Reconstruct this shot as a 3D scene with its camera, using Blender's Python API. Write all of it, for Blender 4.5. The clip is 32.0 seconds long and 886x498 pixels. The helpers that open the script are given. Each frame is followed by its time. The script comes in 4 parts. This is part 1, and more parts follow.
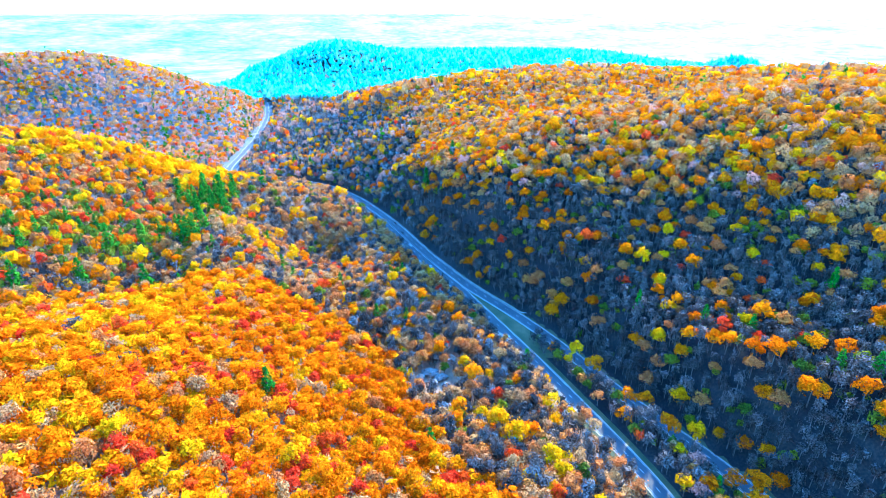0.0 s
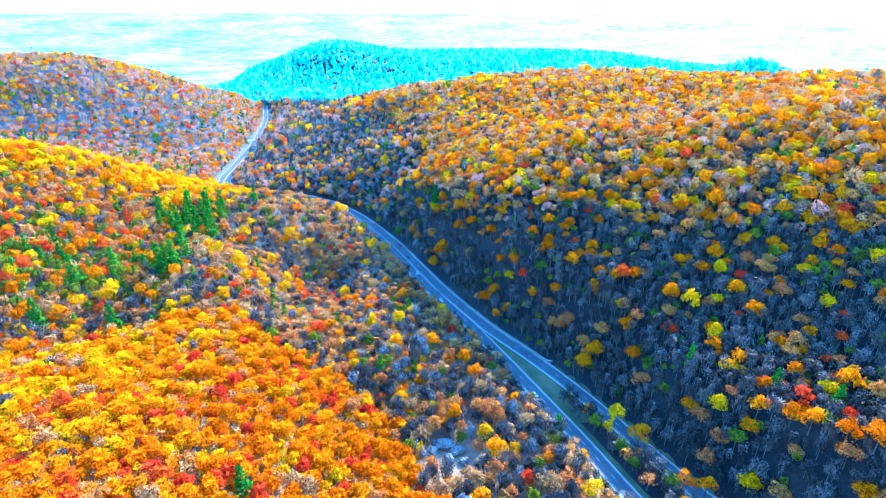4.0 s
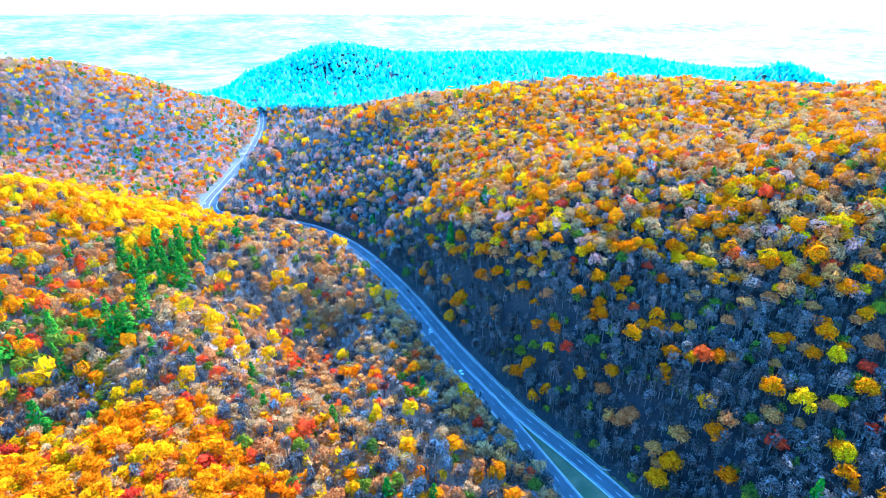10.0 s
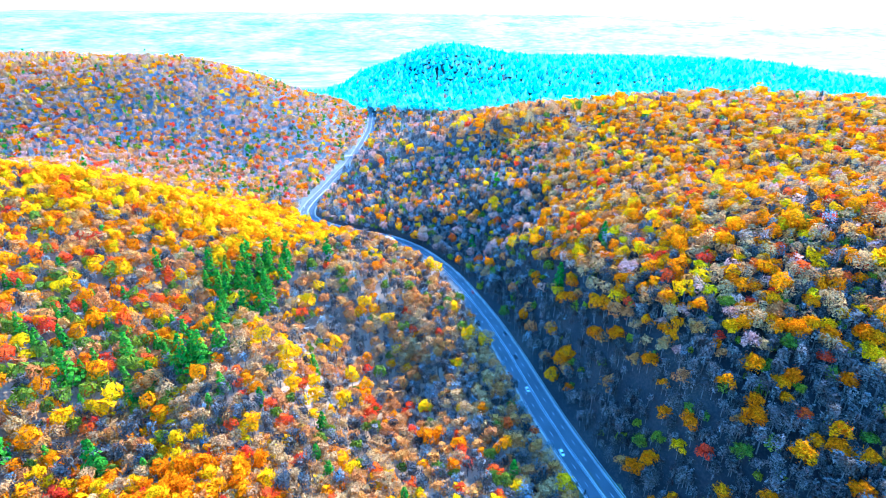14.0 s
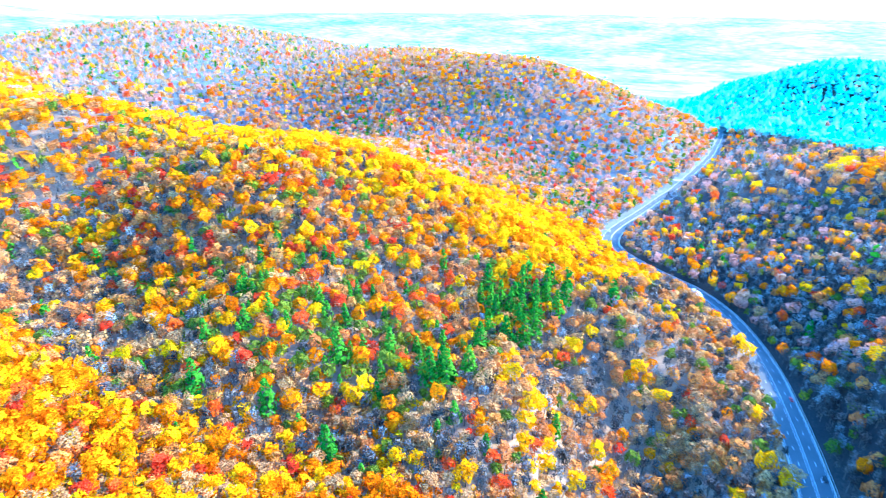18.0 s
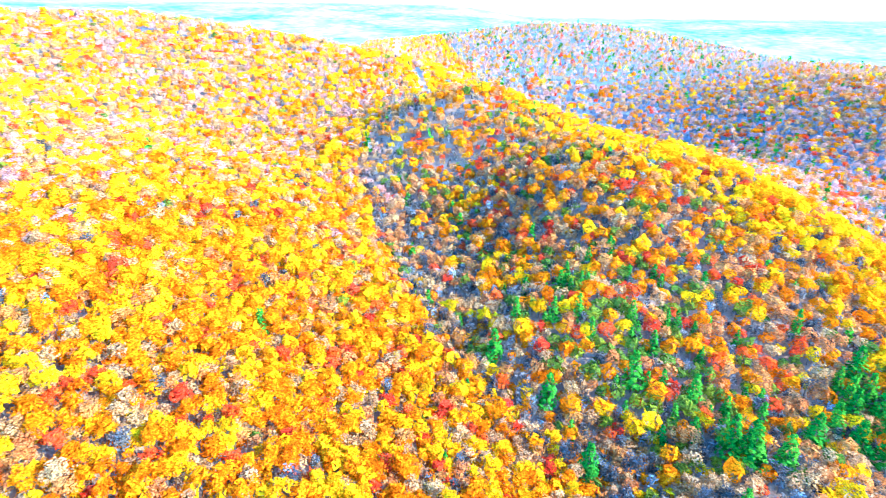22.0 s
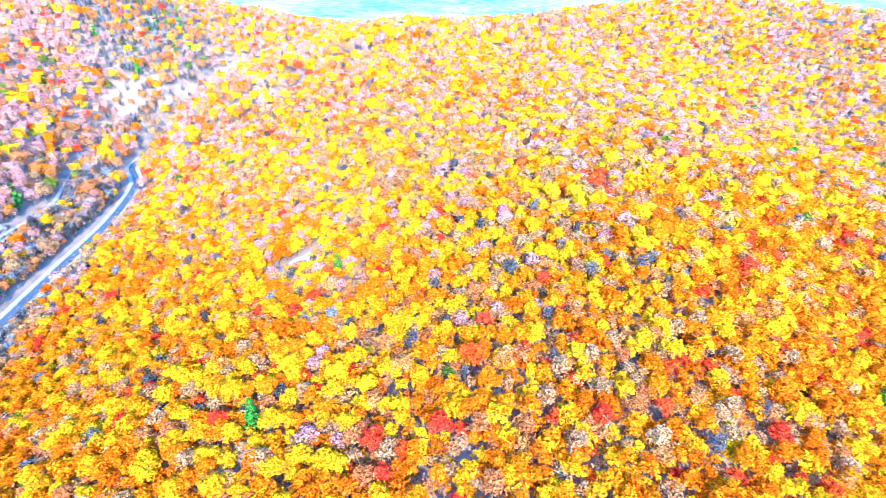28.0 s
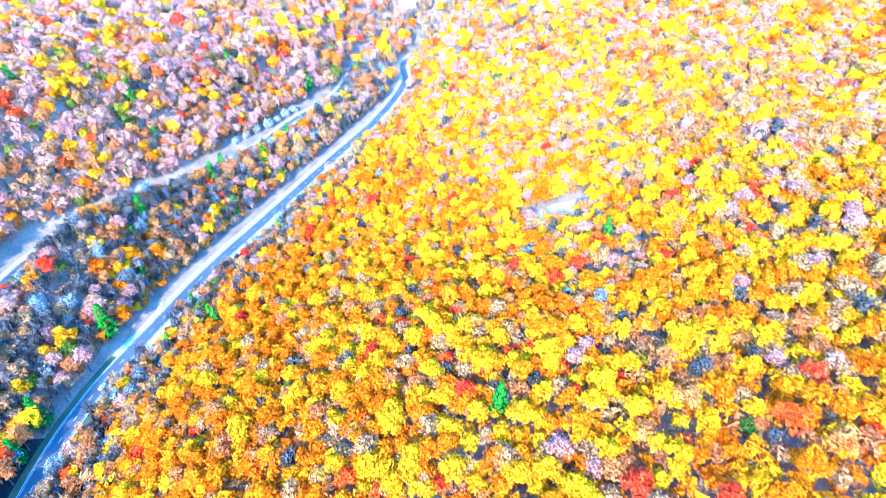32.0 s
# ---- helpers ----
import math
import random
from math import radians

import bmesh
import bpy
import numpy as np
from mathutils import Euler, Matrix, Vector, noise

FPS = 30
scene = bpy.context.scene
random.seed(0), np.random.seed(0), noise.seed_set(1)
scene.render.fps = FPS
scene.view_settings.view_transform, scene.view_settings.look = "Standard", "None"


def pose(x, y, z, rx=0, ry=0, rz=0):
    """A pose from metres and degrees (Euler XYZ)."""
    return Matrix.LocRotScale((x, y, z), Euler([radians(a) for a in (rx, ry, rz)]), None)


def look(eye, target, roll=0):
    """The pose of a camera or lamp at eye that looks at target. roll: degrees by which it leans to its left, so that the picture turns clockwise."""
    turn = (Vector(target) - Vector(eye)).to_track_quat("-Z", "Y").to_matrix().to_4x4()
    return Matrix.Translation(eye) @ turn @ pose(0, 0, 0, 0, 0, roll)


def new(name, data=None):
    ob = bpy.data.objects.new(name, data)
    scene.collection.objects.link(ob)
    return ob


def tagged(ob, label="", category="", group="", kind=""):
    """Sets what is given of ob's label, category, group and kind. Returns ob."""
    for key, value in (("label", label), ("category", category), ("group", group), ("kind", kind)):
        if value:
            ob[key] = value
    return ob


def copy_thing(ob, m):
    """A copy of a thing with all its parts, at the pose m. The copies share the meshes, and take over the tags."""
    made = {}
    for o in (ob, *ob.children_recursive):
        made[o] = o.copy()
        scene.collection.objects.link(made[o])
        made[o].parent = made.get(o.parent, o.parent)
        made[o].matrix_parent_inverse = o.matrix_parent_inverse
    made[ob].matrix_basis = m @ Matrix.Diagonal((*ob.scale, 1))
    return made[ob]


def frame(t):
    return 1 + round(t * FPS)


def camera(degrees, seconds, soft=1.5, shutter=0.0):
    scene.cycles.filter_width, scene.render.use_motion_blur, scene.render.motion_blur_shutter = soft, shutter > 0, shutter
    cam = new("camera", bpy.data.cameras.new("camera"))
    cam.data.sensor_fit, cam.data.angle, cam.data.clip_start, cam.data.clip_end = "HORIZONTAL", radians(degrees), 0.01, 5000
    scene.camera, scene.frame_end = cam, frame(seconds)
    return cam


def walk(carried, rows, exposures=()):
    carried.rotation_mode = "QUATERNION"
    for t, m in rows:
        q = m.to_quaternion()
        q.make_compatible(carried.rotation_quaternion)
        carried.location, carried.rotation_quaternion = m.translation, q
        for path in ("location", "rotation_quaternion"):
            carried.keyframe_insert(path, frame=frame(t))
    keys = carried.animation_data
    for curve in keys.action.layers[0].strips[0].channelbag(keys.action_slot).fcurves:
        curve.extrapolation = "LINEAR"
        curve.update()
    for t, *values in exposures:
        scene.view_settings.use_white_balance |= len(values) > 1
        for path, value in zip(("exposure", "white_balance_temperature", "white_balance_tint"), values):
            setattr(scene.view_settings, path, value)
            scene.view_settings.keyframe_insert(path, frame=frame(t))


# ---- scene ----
cam = camera(78.0, 32.0, soft=0.5, shutter=0.35)
METRES, EYE, TILT, LEAN, TURN = 376.0, 213.4, -24.5, 0.0, 0.0
ROWS = [
    (0.0, 0.0, 0.0, 0.0, 0.0, 0.0, -0.0),
    (0.5, -0.0026, 0.0182, 0.0078, 0.08, 0.01, -0.08),
    (1.0, -0.0053, 0.0366, 0.0159, 0.1, -0.0, -0.07),
    (1.5, -0.0076, 0.0549, 0.0241, 0.09, 0.0, -0.15),
    (2.0, -0.0103, 0.0731, 0.0322, 0.08, -0.01, -0.15),
    (2.5, -0.0129, 0.0912, 0.0403, 0.08, -0.03, -0.12),
    (3.0, -0.0154, 0.1093, 0.0485, 0.14, -0.04, -0.15),
    (3.5, -0.018, 0.1275, 0.0569, 0.18, -0.03, -0.2),
    (5.5, -0.0285, 0.1993, 0.091, 0.28, -0.04, -0.22),
    (6.0, -0.0312, 0.2171, 0.0994, 0.31, -0.03, -0.22),
    (6.5, -0.0337, 0.2352, 0.1079, 0.3, -0.04, -0.2),
    (7.0, -0.0361, 0.2531, 0.1163, 0.38, -0.06, -0.18),
    (7.5, -0.039, 0.2711, 0.1243, 0.37, -0.03, -0.21),
    (8.0, -0.0418, 0.289, 0.1324, 0.41, -0.04, -0.23),
    (8.5, -0.0442, 0.307, 0.1406, 0.45, -0.02, -0.3),
    (9.0, -0.0469, 0.3249, 0.1489, 0.47, -0.01, -0.3),
    (9.5, -0.0497, 0.3427, 0.157, 0.46, 0.0, -0.29),
    (10.0, -0.0527, 0.3605, 0.1653, 0.42, -0.0, -0.26),
    (10.5, -0.0556, 0.3783, 0.1734, 0.41, 0.03, -0.32),
    (11.0, -0.0578, 0.3962, 0.1814, 0.43, 0.03, -0.25),
    (11.5, -0.0612, 0.4136, 0.1896, 0.77, 0.02, -0.43),
    (12.0, -0.065, 0.4305, 0.1981, 2.12, -0.01, -1.02),
    (12.5, -0.0671, 0.4474, 0.207, 3.7, -0.08, -1.78),
    (13.0, -0.0704, 0.4639, 0.2153, 5.78, -0.16, -2.71),
    (13.5, -0.0727, 0.4804, 0.2243, 8.38, -0.33, -3.96),
    (15.5, -0.0838, 0.5447, 0.2594, 18.39, -1.46, -8.36),
    (16.0, -0.0878, 0.5592, 0.2676, 22.93, -2.24, -10.26),
    (16.5, -0.0889, 0.5761, 0.2755, 27.77, -3.16, -12.16),
    (17.0, -0.0932, 0.5903, 0.2836, 32.19, -4.09, -13.78),
    (17.5, -0.0961, 0.6036, 0.2924, 37.61, -5.42, -15.69),
    (18.0, -0.0979, 0.6158, 0.2992, 43.77, -7.05, -17.67),
    (18.5, -0.1004, 0.6259, 0.3045, 49.6, -8.76, -19.42),
    (19.0, -0.1007, 0.6346, 0.3092, 55.79, -10.82, -20.97),
    (19.5, -0.1012, 0.642, 0.312, 60.28, -12.4, -21.92),
    (20.0, -0.102, 0.6466, 0.3132, 64.76, -14.06, -22.79),
    (20.5, -0.1017, 0.6502, 0.3136, 69.81, -16.01, -23.56),
    (21.0, -0.1018, 0.6517, 0.3127, 73.69, -17.53, -24.05),
    (21.5, -0.1004, 0.6506, 0.3109, 79.49, -19.89, -24.63),
    (22.0, -0.0988, 0.6488, 0.3104, 84.87, -22.14, -24.98),
    (22.5, -0.0972, 0.6453, 0.3096, 90.85, -24.67, -25.12),
    (23.0, -0.096, 0.6405, 0.3082, 95.73, -26.75, -25.04),
    (23.5, -0.0944, 0.634, 0.3056, 101.65, -29.25, -24.82),
    (24.0, -0.093, 0.6272, 0.3033, 107.16, -31.57, -24.36),
    (24.5, -0.0917, 0.6197, 0.3, 111.88, -33.44, -23.78),
    (25.0, -0.0902, 0.6111, 0.2958, 117.0, -35.43, -22.94),
    (25.5, -0.0887, 0.602, 0.2919, 122.42, -37.51, -21.92),
    (26.0, -0.087, 0.5914, 0.2871, 127.98, -39.56, -20.68),
    (26.5, -0.0854, 0.5795, 0.2822, 132.56, -41.15, -19.49),
    (28.5, -0.0764, 0.5208, 0.2601, 148.96, -47.77, -14.19),
    (29.0, -0.0739, 0.5051, 0.2531, 152.23, -50.25, -12.96),
    (29.5, -0.0704, 0.4899, 0.2459, 155.32, -55.06, -11.82),
    (30.0, -0.0675, 0.4743, 0.2391, 158.52, -60.84, -10.58),
    (30.5, -0.0666, 0.4558, 0.2328, 161.4, -64.06, -9.28),
    (31.0, -0.065, 0.4399, 0.2255, 164.36, -64.27, -8.0),
    (31.5, -0.0642, 0.4247, 0.2182, 166.74, -62.68, -6.92),
    (32.0, -0.0632, 0.4092, 0.2105, 169.16, -59.62, -5.79),
]
EXPOSURE = [(0.0, 3.14, 5750, -5), (11.0, 3.12, 5750, -5), (16.0, 3.25, 5750, -5), (20.0, 3.42, 5700, -5), (23.0, 3.32, 5400, -4), (26.0, 3.07, 5300, 4), (29.0, 3.04, 5250, 8), (30.0, 3.08, 5250, 8), (31.0, 3.22, 5000, 1), (32.0, 3.28, 4850, -2)]
walk(cam, [(t, pose(0, 0, EYE, TILT, LEAN, TURN) @ pose(METRES * x, METRES * y, METRES * z, 90 + pitch, roll, yaw)) for t, x, y, z, yaw, pitch, roll in ROWS], EXPOSURE)

# ---- light ----
SUN_AZIMUTH, SUN_HEIGHT = 26.0, 27.5  # clockwise from +y, and above the horizon
world = bpy.data.worlds.new("sky")
scene.world = world
world.use_nodes = True
wn = world.node_tree.nodes
sky = wn.new("ShaderNodeTexSky")
sky.sky_type, sky.sun_disc = "NISHITA", False
sky.sun_elevation, sky.sun_rotation = radians(SUN_HEIGHT), radians(SUN_AZIMUTH)
sky.air_density, sky.dust_density, sky.ozone_density = 1.4, 0.6, 3.0
cool = wn.new("ShaderNodeMix")  # the clear autumn sky is a deep blue
cool.data_type, cool.blend_type = "RGBA", "MULTIPLY"
cool.inputs[0].default_value = 1.0
cool.inputs[7].default_value = (0.44, 1.04, 1.92, 1)
world.node_tree.links.new(sky.outputs[0], cool.inputs[6])
world.node_tree.links.new(cool.outputs[2], wn["Background"].inputs[0])
wn["Background"].inputs[1].default_value = 0.15
sun = new("sun", bpy.data.lights.new("sun", "SUN"))
sun.data.energy, sun.data.angle, sun.data.color = 2.4, radians(0.6), (1.0, 0.88, 0.70)
az, el = radians(SUN_AZIMUTH), radians(SUN_HEIGHT)
to_sun = Vector((math.sin(az) * math.cos(el), math.cos(az) * math.cos(el), math.sin(el)))
sun.matrix_world = look((0, 0, 900), Vector((0, 0, 900)) - to_sun)

# ---- materials ----
def material(name, rough=0.9):
    m = bpy.data.materials.new(name)
    m.use_nodes = True
    b = m.node_tree.nodes["Principled BSDF"]
    b.inputs["Roughness"].default_value = rough
    b.inputs["Specular IOR Level"].default_value = 0.25
    return m, m.node_tree.nodes, m.node_tree.links, b


def ramp(nodes, stops):
    r = nodes.new("ShaderNodeValToRGB")
    e = r.color_ramp.elements
    for i, (at, col) in enumerate(stops):
        s = e[i] if i < 2 else e.new(at)
        s.position, s.color = at, (*col, 1)
    return r


def noise_node(nodes, links, scale, detail=4.0, coord="Object"):
    c = nodes.new("ShaderNodeTexCoord")
    n = nodes.new("ShaderNodeTexNoise")
    n.inputs["Scale"].default_value, n.inputs["Detail"].default_value = scale, detail
    links.new(c.outputs[coord], n.inputs["Vector"])
    return n


def surface(name, stops, scale=0.3, fine=3.0, rough=0.9, bump=0.3):
    """A rough surface: colours laid by a broad and a fine noise, and fine relief."""
    m, nodes, links, b = material(name, rough)
    broad, grain = noise_node(nodes, links, scale), noise_node(nodes, links, fine, 6.0)
    mix = nodes.new("ShaderNodeMath")
    mix.operation = "MULTIPLY_ADD"
    mix.inputs[1].default_value = 0.45
    half = nodes.new("ShaderNodeMath")
    half.operation = "MULTIPLY"
    half.inputs[1].default_value = 0.55
    links.new(broad.outputs[0], half.inputs[0])
    links.new(grain.outputs[0], mix.inputs[0])
    links.new(half.outputs[0], mix.inputs[2])
    r = ramp(nodes, stops)
    links.new(mix.outputs[0], r.inputs[0])
    links.new(r.outputs[0], b.inputs["Base Color"])
    if bump:
        bp = nodes.new("ShaderNodeBump")
        bp.inputs["Strength"].default_value = bump
        links.new(grain.outputs[0], bp.inputs["Height"])
        links.new(bp.outputs[0], b.inputs["Normal"])
    return m


def leaves(name, stops, through_light=0.35, gaps=0.0):
    """Thin foliage that lets light through; each tree's own tone picks the colour, each clump shifts it a little."""
    m, nodes, links, b = material(name, 0.75)
    tone, info, geo = nodes.new("ShaderNodeAttribute"), nodes.new("ShaderNodeObjectInfo"), nodes.new("ShaderNodeNewGeometry")
    tone.attribute_name = "tone"
    a = nodes.new("ShaderNodeMath")
    a.operation = "MULTIPLY_ADD"
    a.inputs[1].default_value = 0.34
    links.new(geo.outputs["Random Per Island"], a.inputs[0])
    links.new(tone.outputs["Fac"], a.inputs[2])
    c = nodes.new("ShaderNodeMath")
    c.operation = "MULTIPLY_ADD"
    c.inputs[1].default_value = 0.75
    links.new(info.outputs["Random"], c.inputs[0])
    links.new(a.outputs[0], c.inputs[2])
    w = nodes.new("ShaderNodeMath")
    w.operation = "FRACT"
    links.new(a.outputs[0] if "wood" in name else c.outputs[0], w.inputs[0])
    r = ramp(nodes, stops)
    links.new(w.outputs[0], r.inputs[0])
    leafy = nodes.new("ShaderNodeTexNoise")
    leafy.inputs["Scale"].default_value, leafy.inputs["Detail"].default_value = 1.5, 4.0
    links.new(geo.outputs["Position"], leafy.inputs["Vector"])
    # Random leaf grain; its dark end also paints shade between the leaves.
    grain = nodes.new("ShaderNodeMapRange")
    grain.inputs[1].default_value, grain.inputs[2].default_value, grain.inputs[3].default_value, grain.inputs[4].default_value = 0.36, 0.64, 0.30, 1.30
    links.new(leafy.outputs[0], grain.inputs[0])
    shade_dapple = nodes.new("ShaderNodeVectorMath")
    shade_dapple.operation = "SCALE"
    links.new(r.outputs[0], shade_dapple.inputs[0])
    links.new(grain.outputs[0], shade_dapple.inputs["Scale"])
    r = shade_dapple
    nodes.remove(b)
    b = nodes.new("ShaderNodeBsdfDiffuse")
    links.new(r.outputs[0], b.inputs["Color"])
    tr = nodes.new("ShaderNodeBsdfTranslucent")
    links.new(r.outputs[0], tr.inputs["Color"])
    mx = nodes.new("ShaderNodeMixShader")
    mx.inputs[0].default_value = through_light
    links.new(b.outputs[0], mx.inputs[1])
    links.new(tr.outputs[0], mx.inputs[2])
    if gaps:
        hole = nodes.new("ShaderNodeMath")
        hole.operation = "LESS_THAN"
        hole.inputs[1].default_value = gaps
        fine = nodes.new("ShaderNodeTexNoise")
        fine.inputs["Scale"].default_value, fine.inputs["Detail"].default_value = 1.25, 3.0
        links.new(geo.outputs["Position"], fine.inputs["Vector"])
        links.new(fine.outputs[0], hole.inputs[0])
        air, open_mix = nodes.new("ShaderNodeBsdfTransparent"), nodes.new("ShaderNodeMixShader")
        links.new(hole.outputs[0], open_mix.inputs[0])
        links.new(mx.outputs[0], open_mix.inputs[1])
        links.new(air.outputs[0], open_mix.inputs[2])
        mx = open_mix
    links.new(mx.outputs[0], nodes["Material Output"].inputs["Surface"])
    return m


def plain(name, col, rough=0.5, metal=0.0):
    m, nodes, links, b = material(name, rough)
    b.inputs["Base Color"].default_value, b.inputs["Metallic"].default_value = (*col, 1), metal
    return m


PALETTE = {
    "orange": [(0.0, (0.66, 0.105, 0.002)), (1.0, (0.83, 0.28, 0.003)), (0.5, (0.77, 0.18, 0.002))],
    "yellow": [(0.0, (0.82, 0.29, 0.002)), (1.0, (0.80, 0.47, 0.004)), (0.5, (0.84, 0.37, 0.003))],
    "red": [(0.0, (0.68, 0.030, 0.014)), (1.0, (0.82, 0.12, 0.010)), (0.5, (0.76, 0.055, 0.016))],
    "russet": [(0.0, (0.48, 0.13, 0.035)), (1.0, (0.62, 0.25, 0.05)), (0.5, (0.55, 0.18, 0.05))],
    "green": [(0.0, (0.07, 0.13, 0.015)), (1.0, (0.24, 0.24, 0.012)), (0.5, (0.13, 0.17, 0.02))],
    "conifer": [(0.0, (0.03, 0.13, 0.014)), (1.0, (0.10, 0.28, 0.02)), (0.5, (0.05, 0.19, 0.016))],
    # Fading tan leaves; on far hills this pale tone also stands for haze.
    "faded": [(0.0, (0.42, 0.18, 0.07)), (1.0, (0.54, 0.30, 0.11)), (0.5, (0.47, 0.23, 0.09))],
    # Far ridge trees: the haze is painted into this blue green.
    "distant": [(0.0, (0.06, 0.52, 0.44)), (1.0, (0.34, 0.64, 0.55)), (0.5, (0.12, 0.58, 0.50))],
    "bare": [(0.0, (0.042, 0.039, 0.037)), (1.0, (0.19, 0.162, 0.145)), (0.5, (0.088, 0.078, 0.072))],
    # Silver bark; on farther slopes the paleness stands in for haze.
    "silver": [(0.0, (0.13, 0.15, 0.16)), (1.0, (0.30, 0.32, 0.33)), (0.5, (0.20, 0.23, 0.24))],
    # Peach pink leaves, kept pale so that far hills look hazy.
    "blush": [(0.0, (0.52, 0.22, 0.15)), (1.0, (0.60, 0.33, 0.18)), (0.5, (0.56, 0.25, 0.20))],
}
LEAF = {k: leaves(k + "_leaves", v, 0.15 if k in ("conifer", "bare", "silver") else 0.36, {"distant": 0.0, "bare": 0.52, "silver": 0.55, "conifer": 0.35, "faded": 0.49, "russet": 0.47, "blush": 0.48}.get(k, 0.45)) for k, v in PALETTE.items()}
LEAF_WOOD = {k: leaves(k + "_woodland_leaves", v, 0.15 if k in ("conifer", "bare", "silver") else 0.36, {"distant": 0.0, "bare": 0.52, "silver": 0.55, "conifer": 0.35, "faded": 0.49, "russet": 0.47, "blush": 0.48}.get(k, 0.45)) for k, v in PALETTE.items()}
BARK = surface("grey_bark", [(0.3, (0.045, 0.038, 0.033)), (0.7, (0.15, 0.125, 0.105))], 0.5, 4.0, 0.95, 0.5)
# Near-black litter: the east slope's shade is put into its colour.
SHADE_LITTER = surface("leaf_litter", [(0.32, (0.006, 0.007, 0.008)), (0.72, (0.050, 0.038, 0.030)), (0.5, (0.016, 0.0155, 0.016))], 0.035, 0.9, 0.97, 0.6)
TAN_LITTER = surface("tan_leaf_litter", [(0.32, (0.09, 0.062, 0.045)), (0.72, (0.36, 0.235, 0.155)), (0.5, (0.21, 0.135, 0.09))], 0.05, 0.9, 0.97, 0.6)
# Blue grey litter: haze over farther slopes is mixed into its colour.
HAZE_LITTER = surface("hazed_leaf_litter", [(0.32, (0.04, 0.055, 0.07)), (0.72, (0.20, 0.19, 0.18)), (0.5, (0.10, 0.115, 0.125))], 0.035, 0.9, 0.97, 0.6)
# Far country: pale cyan patches paint the haze that lies over it.
HAZED_LAND = surface("hazed_far_country", [(0.36, (0.05, 0.22, 0.24)), (0.60, (0.30, 0.36, 0.36)), (0.47, (0.16, 0.30, 0.31))], 0.0032, 0.02, 0.97, 0.0)
ASPHALT = surface("worn_asphalt", [(0.3, (0.034, 0.038, 0.043)), (0.7, (0.072, 0.077, 0.082))], 0.06, 2.5, 0.8, 0.05)
GRAVEL = surface("gravel_shoulder", [(0.3, (0.20, 0.17, 0.14)), (0.7, (0.42, 0.37, 0.31))], 0.15, 5.0, 0.95, 0.4)
GRASS = surface("dry_grass", [(0.3, (0.025, 0.04, 0.015)), (0.7, (0.15, 0.12, 0.06)), (0.5, (0.06, 0.065, 0.03))], 0.08, 2.0, 0.95, 0.5)
PAINT = surface("road_paint", [(0.2, (0.42, 0.42, 0.40)), (0.8, (0.62, 0.62, 0.60))], 0.3, 6.0, 0.6, 0.0)
STEEL = surface("galvanised_steel", [(0.2, (0.42, 0.43, 0.44)), (0.8, (0.60, 0.61, 0.62))], 0.5, 3.0, 0.45, 0.0)
ROCK = surface("pale_rock", [(0.3, (0.07, 0.066, 0.062)), (0.7, (0.24, 0.22, 0.20))], 0.3, 1.2, 0.9, 0.8)

# ---- small tools ----
def link_mesh(name, verts, faces, mat, parent=None, label="", smooth=False):
    me = bpy.data.meshes.new(name)
    me.from_pydata([tuple(v) for v in verts], [], [tuple(f) for f in faces])
    me.materials.append(mat)
    if smooth:
        me.polygons.foreach_set("use_smooth", [True] * len(me.polygons))
    ob = new(name, me)
    ob.parent = parent
    if label:
        ob["label"] = label
    return ob


def part(name, bm, mat, parent=None, label=""):
    me = bpy.data.meshes.new(name)
    bm.to_mesh(me)
    bm.free()
    me.materials.append(mat)
    ob = new(name, me)
    ob.parent = parent
    if label:
        ob["label"] = label
    return ob


def big_mesh(name, verts, quads, mats, index=None, tone=None):
    """One mesh from arrays of corners and quads, with a material index and a tone for each face."""
    me = bpy.data.meshes.new(name)
    me.vertices.add(len(verts))
    me.vertices.foreach_set("co", np.ascontiguousarray(verts, np.float32).ravel())
    me.loops.add(quads.size)
    me.loops.foreach_set("vertex_index", np.ascontiguousarray(quads, np.int32).ravel())
    me.polygons.add(len(quads))
    me.polygons.foreach_set("loop_start", np.arange(0, quads.size, 4, dtype=np.int32))
    me.polygons.foreach_set("loop_total", np.full(len(quads), 4, np.int32))
    for m in mats:
        me.materials.append(m)
    if index is not None:
        me.polygons.foreach_set("material_index", np.ascontiguousarray(index, np.int32))
    if tone is not None:
        me.attributes.new("tone", "FLOAT", "FACE").data.foreach_set("value", np.ascontiguousarray(tone, np.float32))
    me.update(calc_edges=True)
    return me


# ---- the plan: two carriageways in a valley, and the hills round them ----
ROAD_A = [(-330, -720), (-205, -640), (-135, -560), (-120, -475), (-76, -372), (-24, -284), (27, -196), (60, -140), (86, -86), (106, -41), (117, 9), (121, 90),
          (106, 180), (72, 266), (51, 312), (27, 362), (4, 408), (-23, 458), (-56, 528), (-88, 586), (-126, 642), (-176, 688), (-230, 704), (-280, 723), (-306, 756),
          (-318, 800), (-327, 862), (-339, 945), (-350, 1020), (-397, 1242), (-440, 1391), (-470, 1480)]
ROAD_B = [(-160, -720), (-100, -650), (-70, -568), (-40, -455), (8, -382), (43, -323), (108, -246), (150, -209), (180, -169), (200, -60), (196, 50), (170, 140),
          (144, 196), (133, 216), (107, 259), (82, 305), (64, 335), (46, 361), (20, 397), (-9, 449)]
